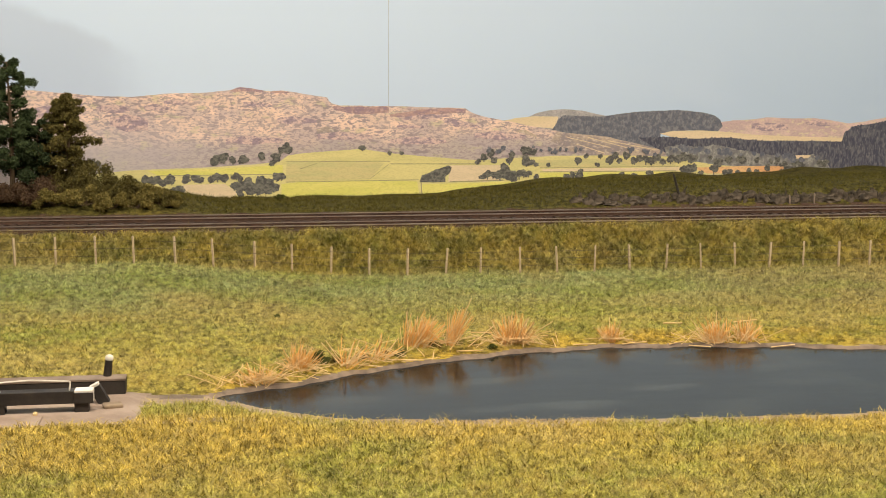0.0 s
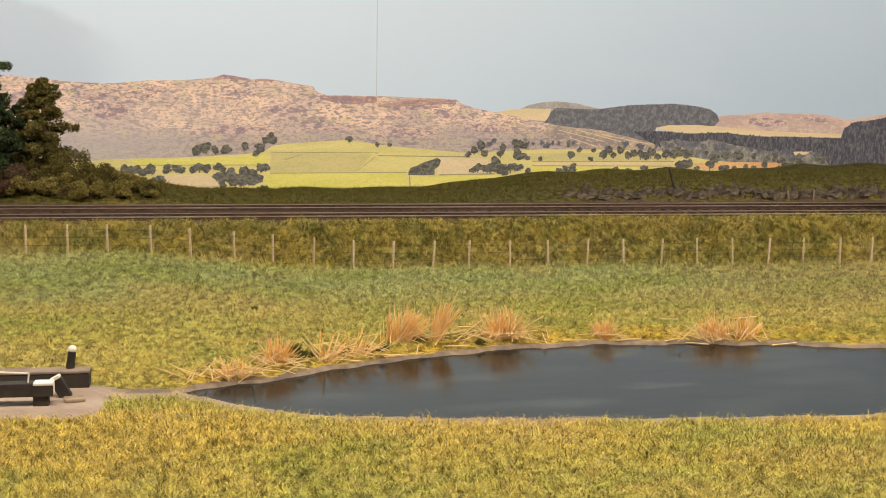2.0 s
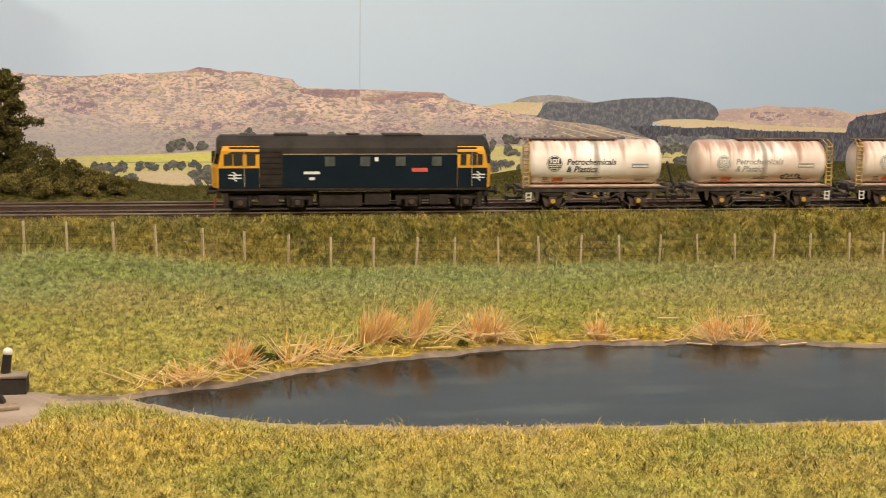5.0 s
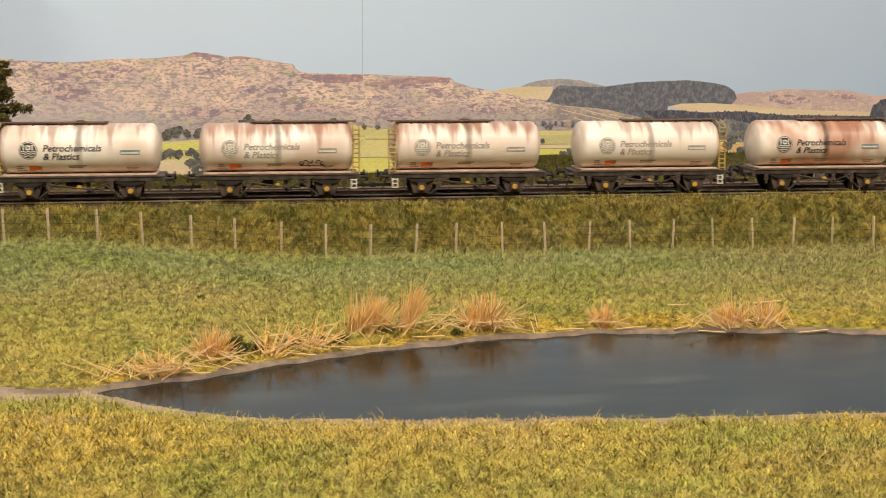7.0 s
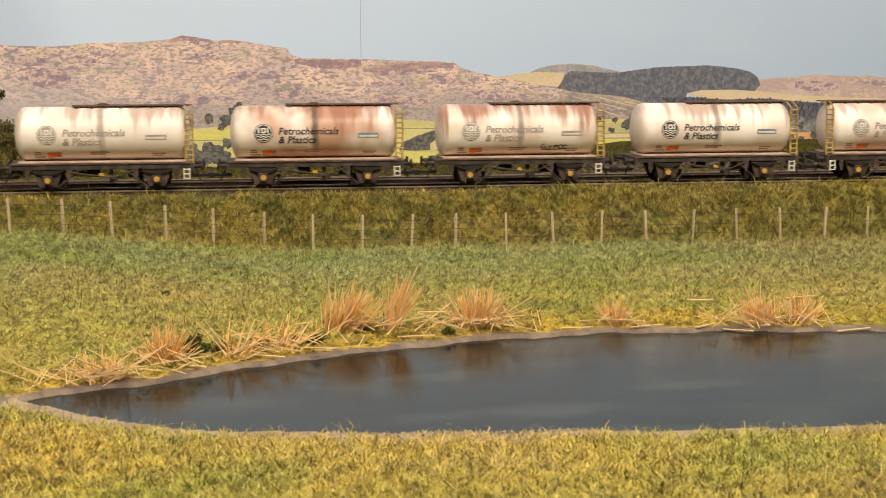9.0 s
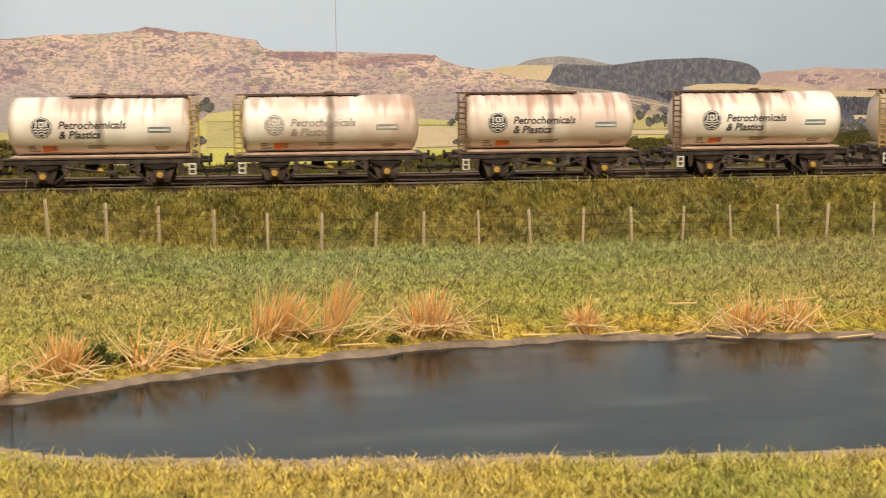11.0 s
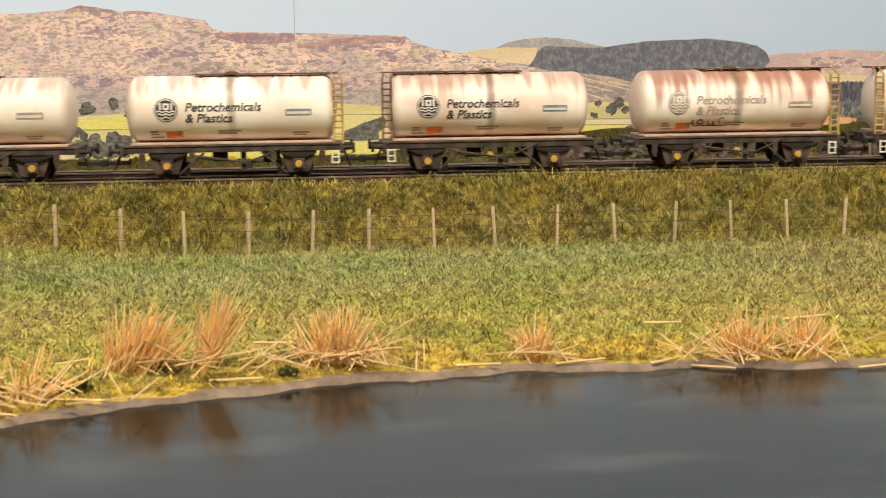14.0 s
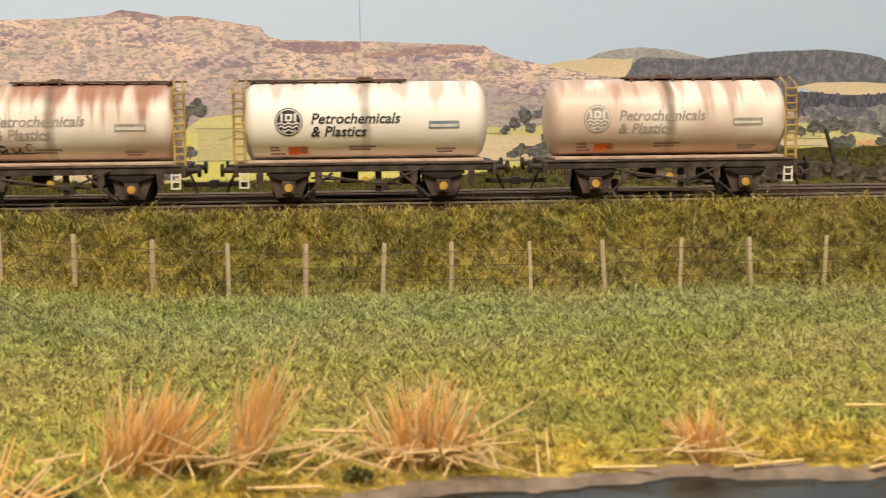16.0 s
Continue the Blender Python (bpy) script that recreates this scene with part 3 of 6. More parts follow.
far_hills = line(((0.4350, 0.0719), (0.4765, 0.0842), (0.4947, 0.0862), (0.5160, 0.0871), (0.5314, 0.0887), (0.5563, 0.0873), (0.5813, 0.0877), (0.6005, 0.0852), (0.6198, 0.0816), (0.6389, 0.0837), (0.6633, 0.0875), (0.7505, 0.0885), (1.1106, 0.0792)), 200, 0.0004, 90, 1)
flat("far_hill", under(far_hills, 0.03), FARHILLM, 1, backdrop)
patch("heather", ((0.5132, 0.0827), (0.5316, 0.0836), (0.5535, 0.0812)), ((0.5134, 0.0777), (0.5321, 0.0747), (0.5537, 0.0767)), HEATHM, 2, 210)
patch("heather", ((0.5722, 0.0832), (0.5846, 0.0854), (0.5994, 0.0818)), ((0.5723, 0.0810), (0.5850, 0.0797), (0.5996, 0.0790)), HEATHM, 2, 211)
flat("hazy_hill", line(((0.2760, 0.0888), (0.2899, 0.0951), (0.3039, 0.0976), (0.3180, 0.0983), (0.3351, 0.0969), (0.3524, 0.0930), (0.3756, 0.0884)), 60, 0.0002, 120, 2) + [(0.3760, 0.0754), (0.2791, 0.0765)], HAZEHILLM, 2, backdrop)
flat("meadow", [(0.2511, 0.0869), (0.2704, 0.0905), (0.2872, 0.0919), (0.3114, 0.0914), (0.3098, 0.0853), (0.3060, 0.0800), (0.2902, 0.0817)], FIELD_C, 4, backdrop)
flat("wooded_hill", line(((0.3114, 0.0885), (0.3159, 0.0922), (0.3352, 0.0915), (0.3582, 0.0907), (0.3697, 0.0928), (0.3870, 0.0948), (0.4104, 0.0958), (0.4341, 0.0964), (0.4580, 0.0943), (0.4714, 0.0914), (0.4788, 0.0869), (0.4822, 0.0802)), 260, 0.0003, 160, 3, 0.0009) + [(0.4769, 0.0753), (0.4468, 0.0768), (0.4171, 0.0738), (0.4062, 0.0503), (0.3533, 0.0594), (0.3187, 0.0691), (0.3043, 0.0778)], WOODM, 3, backdrop)
flat("meadow", [(0.4160, 0.0738), (0.4289, 0.0764), (0.4588, 0.0766), (0.4891, 0.0746), (0.5199, 0.0714), (0.5698, 0.0691), (0.6175, 0.0674), (0.6159, 0.0628), (0.5576, 0.0636), (0.4956, 0.0656), (0.4352, 0.0686)], FIELD_C, 4, backdrop)
moor = line(((-0.4854, 0.1057), (-0.3206, 0.1148), (-0.2155, 0.1190), (-0.1794, 0.1189), (-0.1612, 0.1179), (-0.1382, 0.1154), (-0.1103, 0.1129), (-0.0795, 0.1117), (-0.0531, 0.1146), (-0.0239, 0.1149), (0.0031, 0.1173), (0.0146, 0.1198), (0.0265, 0.1182), (0.0395, 0.1162), (0.0506, 0.1169), (0.0617, 0.1151), (0.0810, 0.1120), (0.0907, 0.1109), (0.0933, 0.1058), (0.1015, 0.1032), (0.1485, 0.1024), (0.1857, 0.1011), (0.2203, 0.0998), (0.2252, 0.0961), (0.2411, 0.0912), (0.2650, 0.0868), (0.2873, 0.0823), (0.3128, 0.0772), (0.3415, 0.0715), (0.3706, 0.0640), (0.4000, 0.0570), (0.4358, 0.0520), (0.4723, 0.0436)), 460, 0.00035, 130, 4)
flat("moor", under(moor, 0.0), HILLM, 5, backdrop)
patch("summit", ((0.0046, 0.1173), (0.0131, 0.1200), (0.0230, 0.1192), (0.0330, 0.1167)), ((0.0046, 0.1163), (0.0330, 0.1157)), CRAGM, 6, 220)
patch("summit", ((0.0395, 0.1159), (0.0480, 0.1169), (0.0566, 0.1156)), ((0.0395, 0.1147), (0.0566, 0.1146)), CRAGM, 6, 221)
patch("crag", ((0.0963, 0.1027), (0.1119, 0.1021), (0.1474, 0.1019)), ((0.0963, 0.0997), (0.1170, 0.0949), (0.1474, 0.0962)), CRAGM, 6, 222)
patch("crag", ((0.1485, 0.0946), (0.1750, 0.0986), (0.2073, 0.1004), (0.2203, 0.0988)), ((0.1485, 0.0926), (0.1751, 0.0918), (0.2073, 0.0957), (0.2203, 0.0951)), CRAGM, 6, 223)
patch("crag", ((0.1601, 0.0914), (0.1724, 0.0939), (0.1858, 0.0943), (0.2073, 0.0952)), ((0.1602, 0.0899), (0.1751, 0.0897), (0.1911, 0.0906), (0.2073, 0.0926)), HEATHM, 7, 224)
patch("crag", ((0.1998, 0.0911), (0.2073, 0.0905), (0.2210, 0.0867), (0.2336, 0.0829)), ((0.1998, 0.0869), (0.2101, 0.0831), (0.2237, 0.0819), (0.2336, 0.0818)), HEATHM, 7, 225)
patch("crag", ((0.1549, 0.0842), (0.1644, 0.0852), (0.1804, 0.0840)), ((0.1549, 0.0822), (0.1671, 0.0820), (0.1805, 0.0819)), HEATHM, 7, 226)
patch("heather", ((-0.0991, 0.0942), (-0.0848, 0.0966), (-0.0672, 0.0930)), ((-0.0993, 0.0874), (-0.0853, 0.0813), (-0.0675, 0.0831)), HEATHM, 7, 227)
patch("heather", ((-0.1106, 0.1031), (-0.0963, 0.1060), (-0.0822, 0.1020)), ((-0.1107, 0.0992), (-0.0966, 0.0981), (-0.0823, 0.0985)), HEATHM, 7, 228)
patch("heather", ((-0.0702, 0.1038), (-0.0581, 0.1057), (-0.0486, 0.1027)), ((-0.0703, 0.1004), (-0.0583, 0.0998), (-0.0486, 0.1002)), HEATHM, 7, 229)
patch("heather", ((-0.0532, 0.1087), (-0.0411, 0.1096), (-0.0314, 0.1071)), ((-0.0533, 0.1057), (-0.0412, 0.1046), (-0.0315, 0.1051)), HEATHM, 7, 230)
patch("heather", ((-0.1618, 0.1025), (-0.1479, 0.1053), (-0.1295, 0.1003)), ((-0.1623, 0.0914), (-0.1463, 0.0879), (-0.1297, 0.0935)), HEATHM, 7, 231)
patch("heather", ((0.0153, 0.1063), (0.0253, 0.1072), (0.0403, 0.1041)), ((0.0153, 0.1038), (0.0277, 0.1022), (0.0403, 0.1021)), HEATHM, 7, 232)
patch("heather", ((0.0452, 0.0920), (0.0604, 0.0939), (0.0808, 0.0906)), ((0.0451, 0.0884), (0.0603, 0.0867), (0.0808, 0.0881)), HEATHM, 7, 233)
patch("heather", ((0.0807, 0.0773), (0.1014, 0.0797), (0.1327, 0.0757)), ((0.0807, 0.0732), (0.1065, 0.0719), (0.1327, 0.0726)), HEATHM, 7, 234)
patch("heather", ((0.1485, 0.0724), (0.1698, 0.0742), (0.2021, 0.0706)), ((0.1485, 0.0682), (0.1752, 0.0668), (0.2021, 0.0674)), HEATHM, 7, 235)
patch("heather", ((0.2293, 0.0766), (0.2512, 0.0784), (0.2791, 0.0739)), ((0.2293, 0.0724), (0.2514, 0.0699), (0.2792, 0.0706)), HEATHM, 7, 236)
patch("heather", ((-0.0002, 0.0748), (0.0198, 0.0771), (0.0500, 0.0736)), ((-0.0003, 0.0703), (0.0247, 0.0689), (0.0500, 0.0706)), HEATHM, 7, 237)
patch("glade", ((0.0807, 0.0824), (0.0910, 0.0844), (0.1014, 0.0802)), ((0.0807, 0.0763), (0.0910, 0.0731), (0.1013, 0.0750)), SCREEM, 6, 238)
patch("glade", ((0.2690, 0.0782), (0.2790, 0.0792), (0.2903, 0.0737)), ((0.2690, 0.0777), (0.2791, 0.0749), (0.2903, 0.0721)), SCREEM, 6, 239)
flat("pasture", line(((0.3100, 0.0772), (0.3357, 0.0742), (0.3616, 0.0717), (0.3880, 0.0654), (0.4117, 0.0601), (0.4298, 0.0543)), 50, 0.0004, 150, 10) + [(0.4120, 0.0513), (0.3535, 0.0523), (0.3246, 0.0582), (0.3045, 0.0682)], SCREEM, 8, backdrop)
flat("stone_wall", [(0.3186, 0.0718), (0.3649, 0.0608), (0.3648, 0.0616), (0.3186, 0.0725)], FIELD_C, 9, backdrop)
flat("stone_wall", [(0.3415, 0.0709), (0.3942, 0.0571), (0.3941, 0.0579), (0.3415, 0.0717)], FIELD_C, 9, backdrop)
flat("stone_wall", [(0.3302, 0.0646), (0.3592, 0.0554), (0.3592, 0.0562), (0.3302, 0.0653)], FIELD_C, 9, backdrop)
flat("stone_wall", [(0.3618, 0.0674), (0.4118, 0.0579), (0.4118, 0.0587), (0.3617, 0.0682)], FIELD_C, 9, backdrop)
dark = line(((0.3937, 0.0702), (0.4202, 0.0705), (0.4531, 0.0684), (0.4894, 0.0690), (0.5264, 0.0652), (0.5701, 0.0646), (0.6146, 0.0634), (0.6154, 0.0714), (0.6252, 0.0782), (0.6456, 0.0808), (0.6636, 0.0835), (0.7507, 0.0867), (1.1106, 0.0792)), 420, 0.0003, 120, 11, 0.0016)
flat("conifer_wood", dark + [(1.1202, 0.0066), (0.6620, 0.0320), (0.6166, 0.0318), (0.5844, 0.0359), (0.5153, 0.0394), (0.4662, 0.0437), (0.4298, 0.0521), (0.4117, 0.0601)], DARKWOODM, 9, backdrop)
flat("broadleaf_wood", line(((0.4206, 0.0600), (0.4354, 0.0625), (0.4595, 0.0594), (0.4715, 0.0626), (0.4899, 0.0590), (0.5208, 0.0529), (0.5584, 0.0489), (0.5966, 0.0448)), 120, 0.0007, 200, 14, 0.0012) + [(0.6035, 0.0355), (0.5154, 0.0389), (0.4602, 0.0427), (0.4239, 0.0511)], LIGHTWOODM, 10, backdrop)
flat("clearing", [(0.5553, 0.0489), (0.5646, 0.0505), (0.5835, 0.0504), (0.5856, 0.0478), (0.5648, 0.0471)], FIELD_C, 11, backdrop)
# valley fields
flat("field", line(((-0.0863, 0.0476), (-0.0500, 0.0485), (-0.0106, 0.0492), (0.0244, 0.0511), (0.0487, 0.0532), (0.0523, 0.0583), (0.0703, 0.0606), (0.0961, 0.0622), (0.1221, 0.0634), (0.1485, 0.0593), (0.1860, 0.0551), (0.2323, 0.0511), (0.2627, 0.0527), (0.3077, 0.0541), (0.3651, 0.0537), (0.4239, 0.0517), (0.4723, 0.0430), (0.5592, 0.0346), (0.6101, 0.0325)), 90, 0.0002, 100, 12) + [(0.7551, 0.0326), (0.7611, -0.0392), (-0.1242, -0.0104), (-0.1222, 0.0444)], FIELD_B, 11, backdrop)
flat("field", [(0.0484, 0.0327), (0.0726, 0.0348), (0.1220, 0.0342), (0.1742, 0.0326), (0.1764, 0.0188), (0.1273, 0.0168), (0.0482, 0.0183)], FIELD_A, 12, backdrop)
flat("field", [(0.1791, 0.0298), (0.2243, 0.0299), (0.2698, 0.0305), (0.2676, 0.0247), (0.1791, 0.0171)], FIELD_A, 12, backdrop)
flat("field", [(0.0533, 0.0526), (0.1012, 0.0534), (0.1432, 0.0505), (0.1300, 0.0356), (0.1011, 0.0357), (0.0700, 0.0353), (0.0520, 0.0347)], FIELD_E, 12, backdrop)
flat("field", [(0.1485, 0.0484), (0.2023, 0.0474), (0.2002, 0.0336), (0.1780, 0.0320), (0.1326, 0.0356)], FIELD_B, 12, backdrop)
flat("field", [(0.2050, 0.0468), (0.2572, 0.0464), (0.2552, 0.0325), (0.2408, 0.0306), (0.2040, 0.0314)], FIELD_C, 12, backdrop)
flat("field", [(0.2908, 0.0501), (0.3651, 0.0510), (0.4330, 0.0482), (0.4332, 0.0421), (0.2937, 0.0430)], FIELD_E, 12, backdrop)
flat("field", [(0.2949, 0.0419), (0.4362, 0.0409), (0.4604, 0.0388), (0.4304, 0.0371), (0.2978, 0.0392)], FIELD_C, 12, backdrop)
flat("field", [(0.2938, 0.0382), (0.4334, 0.0365), (0.4398, 0.0280), (0.3775, 0.0277), (0.2940, 0.0284)], FIELD_A, 12, backdrop)
flat("field", [(0.2743, 0.0283), (0.3196, 0.0284), (0.3312, 0.0260), (0.2913, 0.0236), (0.2660, 0.0236)], FIELD_C, 12, backdrop)
flat("field", [(0.4513, 0.0401), (0.5030, 0.0408), (0.5539, 0.0398), (0.5505, 0.0325), (0.4666, 0.0342)], FIELD_D, 12, backdrop)
flat("field", [(0.4667, 0.0331), (0.5219, 0.0325), (0.5253, 0.0256), (0.4609, 0.0270)], FIELD_C, 12, backdrop)
flat("field", [(-0.0396, 0.0341), (-0.0020, 0.0338), (0.0089, 0.0264), (0.0063, 0.0214), (-0.0399, 0.0225)], FIELD_C, 12, backdrop)
flat("field", [(-0.0685, 0.0468), (-0.0107, 0.0477), (0.0497, 0.0502), (0.0496, 0.0419), (-0.0009, 0.0414), (-0.0599, 0.0426)], FIELD_A, 12, backdrop)
flat("field", [(0.5943, 0.0305), (0.6424, 0.0330), (0.7147, 0.0334), (0.7566, 0.0148), (0.5727, 0.0189)], FIELD_A, 12, backdrop)
flat("hedge", [(0.1485, 0.0489), (0.2351, 0.0473), (0.2356, 0.0481), (0.1490, 0.0497)], HEDGELINE, 13, backdrop)
flat("hedge", [(0.0523, 0.0527), (0.1485, 0.0515), (0.1489, 0.0521), (0.0526, 0.0533)], HEDGELINE, 13, backdrop)
flat("hedge", [(0.1300, 0.0356), (0.1469, 0.0484), (0.1475, 0.0493), (0.1305, 0.0366)], HEDGELINE, 13, backdrop)
flat("hedge", [(0.1774, 0.0320), (0.1786, 0.0182), (0.1794, 0.0195), (0.1782, 0.0333)], HEDGELINE, 13, backdrop)
flat("hedge", [(0.0520, 0.0342), (0.1753, 0.0336), (0.1757, 0.0343), (0.0524, 0.0348)], HEDGELINE, 13, backdrop)
flat("hedge", [(0.2938, 0.0387), (0.4334, 0.0371), (0.4339, 0.0378), (0.2943, 0.0394)], HEDGELINE, 13, backdrop)
flat("hedge", [(-0.0599, 0.0421), (0.0496, 0.0414), (0.0500, 0.0421), (-0.0595, 0.0428)], HEDGELINE, 13, backdrop)
flat("hedge", [(0.2051, 0.0309), (0.2575, 0.0313), (0.2581, 0.0324), (0.2057, 0.0319)], HEDGELINE, 13, backdrop)
flat("hedge", [(0.0650, 0.0458), (0.0804, 0.0506), (0.0809, 0.0513), (0.0654, 0.0465)], HEDGELINE, 13, backdrop)
flat("hedge", [(0.1010, 0.0206), (0.1753, 0.0199), (0.1757, 0.0204), (0.1013, 0.0211)], HEDGELINE, 13, backdrop)
flat("hedge", [(0.2937, 0.0425), (0.4362, 0.0415), (0.4366, 0.0421), (0.2941, 0.0431)], HEDGELINE, 13, backdrop)


def printed_trees(name, spots, seed, material=None):
    """Flat printed trees, (x, foot, radius): ragged overlapping crowns with short stems, as one sheet."""
    rng = np.random.default_rng(seed)
    bm = bmesh.new()
    for k, (x, z, r) in enumerate(spots):
        lay = 0.00006 * 15 + 0.000015 * k
        tall = rng.uniform(0.9, 1.25)
        for lobe in range(5):
            cx, cz = x + r * rng.uniform(-0.45, 0.45), z + r * tall * rng.uniform(0.45, 1.30)
            q = r * rng.uniform(0.52, 0.78)
            ring = []
            for j in range(12):
                a = 2 * math.pi * j / 12
                e = q * rng.uniform(0.7, 1.2)
                ring.append(bm.verts.new(((cx + e * math.cos(a)) / COSB, cz + 0.85 * e * math.sin(a), lay + 0.000002 * lobe)))
            bm.faces.new(ring)
        bm.faces.new([bm.verts.new(((x + sx * r) / COSB, z + sz * r, lay)) for sx, sz in ((-0.13, 0.0), (0.13, 0.0), (0.09, 0.9), (-0.09, 0.9))])
    return part(name, bm, material or HEDGEM, backdrop)


printed_trees("hedgerow_trees", ((0.3208, 0.0289, 0.0045), (0.3276, 0.0309, 0.0040), (0.3345, 0.0303, 0.0051), (0.3496, 0.0283, 0.0023), (0.3775, 0.0288, 0.0051), (0.3904, 0.0285, 0.0045), (0.3975, 0.0289, 0.0023), (0.4075, 0.0293, 0.0051), (0.4176, 0.0279, 0.0040), (0.4248, 0.0289, 0.0034), (0.4338, 0.0276, 0.0045), (0.4445, 0.0296, 0.0068), (0.4497, 0.0351, 0.0056), (0.4607, 0.0309, 0.0034), (0.4740, 0.0323, 0.0051), (0.4774, 0.0379, 0.0045), (0.4850, 0.0316, 0.0034), (0.4905, 0.0315, 0.0040), (0.5004, 0.0307, 0.0040), (0.5109, 0.0305, 0.0045), (0.5220, 0.0308, 0.0040), (0.5271, 0.0267, 0.0045), (0.5318, 0.0335, 0.0045)), 21)
printed_trees("hedgerow_trees", ((0.5469, 0.0297, 0.0051), (0.5543, 0.0319, 0.0051), (0.5627, 0.0283, 0.0062), (0.5719, 0.0327, 0.0056), (0.5504, 0.0240, 0.0045), (0.5661, 0.0236, 0.0051), (0.5851, 0.0244, 0.0034), (0.5990, 0.0264, 0.0045), (0.6080, 0.0250, 0.0040)), 22)
printed_trees("hedgerow_trees", ((0.3313, 0.0445, 0.0045), (0.3397, 0.0509, 0.0034), (0.3515, 0.0425, 0.0028), (0.3547, 0.0501, 0.0028), (0.3642, 0.0444, 0.0051), (0.3699, 0.0487, 0.0045), (0.3746, 0.0453, 0.0034), (0.3815, 0.0491, 0.0040), (0.3899, 0.0440, 0.0045), (0.3945, 0.0472, 0.0040), (0.4017, 0.0438, 0.0051), (0.4076, 0.0431, 0.0045), (0.4123, 0.0452, 0.0045), (0.4195, 0.0429, 0.0040), (0.4278, 0.0438, 0.0051), (0.4361, 0.0442, 0.0051), (0.4420, 0.0475, 0.0045), (0.4493, 0.0440, 0.0045), (0.4753, 0.0435, 0.0028), (0.4697, 0.0470, 0.0028)), 23)
printed_trees("copse", ((0.2329, 0.0474, 0.0034), (0.2384, 0.0494, 0.0045), (0.2450, 0.0530, 0.0045), (0.2483, 0.0481, 0.0034), (0.2419, 0.0328, 0.0045), (0.2364, 0.0334, 0.0034), (0.2474, 0.0332, 0.0040), (0.2541, 0.0314, 0.0062), (0.2608, 0.0324, 0.0056), (0.2659, 0.0301, 0.0056), (0.2590, 0.0399, 0.0045), (0.2634, 0.0463, 0.0045), (0.2655, 0.0537, 0.0034), (0.2731, 0.0321, 0.0051), (0.2776, 0.0336, 0.0045), (0.2826, 0.0341, 0.0034), (0.2766, 0.0552, 0.0045), (0.2833, 0.0561, 0.0040), (0.2879, 0.0555, 0.0034), (0.2802, 0.0443, 0.0051), (0.2858, 0.0459, 0.0034), (0.2898, 0.0442, 0.0028), (0.2900, 0.0317, 0.0034), (0.3022, 0.0434, 0.0028)), 25)
printed_trees("copse", ((-0.0096, 0.0507, 0.0051), (-0.0026, 0.0521, 0.0051), (0.0053, 0.0510, 0.0040), (0.0143, 0.0518, 0.0045), (0.0315, 0.0546, 0.0040), (0.0436, 0.0523, 0.0045), (0.0415, 0.0493, 0.0040), (0.0483, 0.0594, 0.0034), (0.0519, 0.0614, 0.0051), (0.0559, 0.0603, 0.0040), (0.1227, 0.0613, 0.0034), (0.1485, 0.0567, 0.0028), (0.1597, 0.0571, 0.0023), (-0.1125, 0.0491, 0.0045)), 26)
printed_trees("copse", ((-0.0718, 0.0354, 0.0040), (-0.0660, 0.0342, 0.0045), (-0.0601, 0.0351, 0.0045), (-0.0543, 0.0330, 0.0051), (-0.0484, 0.0338, 0.0051), (-0.0357, 0.0351, 0.0040), (-0.0283, 0.0354, 0.0045), (-0.0229, 0.0348, 0.0034), (-0.0149, 0.0346, 0.0045), (-0.0085, 0.0355, 0.0051), (-0.0020, 0.0348, 0.0045), (0.0081, 0.0372, 0.0045), (0.0115, 0.0356, 0.0034), (-0.0467, 0.0242, 0.0051), (-0.0418, 0.0261, 0.0045)), 27)
printed_trees("copse", ((0.0064, 0.0275, 0.0045), (0.0129, 0.0263, 0.0051), (0.0189, 0.0242, 0.0062), (0.0264, 0.0229, 0.0068), (0.0341, 0.0238, 0.0068), (0.0412, 0.0252, 0.0056), (0.0291, 0.0311, 0.0051), (0.0367, 0.0319, 0.0045), (0.0444, 0.0349, 0.0045), (0.0485, 0.0358, 0.0040), (0.0190, 0.0323, 0.0040), (0.0108, 0.0223, 0.0040)), 28)
flat("copse", line(((0.1764, 0.0320), (0.1785, 0.0378), (0.1860, 0.0403), (0.1925, 0.0433), (0.1979, 0.0448), (0.2039, 0.0468), (0.2072, 0.0441)), 60, 0.0004, 300, 24, 0.0008) + [(0.2056, 0.0399), (0.2012, 0.0363), (0.2013, 0.0315), (0.1888, 0.0312)], HEDGEM, 14, backdrop)
rngt = np.random.default_rng(77)


def row(x0, z0, x1, z1, n, r, jz):
    """Trees strung along a line of the print, smaller and larger."""
    t = np.sort(rngt.random(n))
    return [(x0 + (x1 - x0) * a, z0 + (z1 - z0) * a + rngt.normal(0, jz), r * rngt.uniform(0.5, 1.1)) for a in t]


printed_trees("wood_edge", row(0.4267, 0.0566, 0.5903, 0.0432, 34, 0.0037, 0.0012), 29, WOODM)
printed_trees("wood_edge", row(0.4270, 0.0472, 0.5970, 0.0379, 30, 0.0040, 0.0012), 31, HEDGEM)
printed_trees("wood_edge", row(0.4269, 0.0519, 0.5937, 0.0405, 22, 0.0040, 0.0016), 32, LIGHTWOODM)
printed_trees("moor_scrub", row(0.2405, 0.0595, 0.4179, 0.0545, 40, 0.0023, 0.0016), 33, WOODM)


# ---- railway ----
TRACKS = (1.1482, 1.1950)
RAILZ = 0.0300


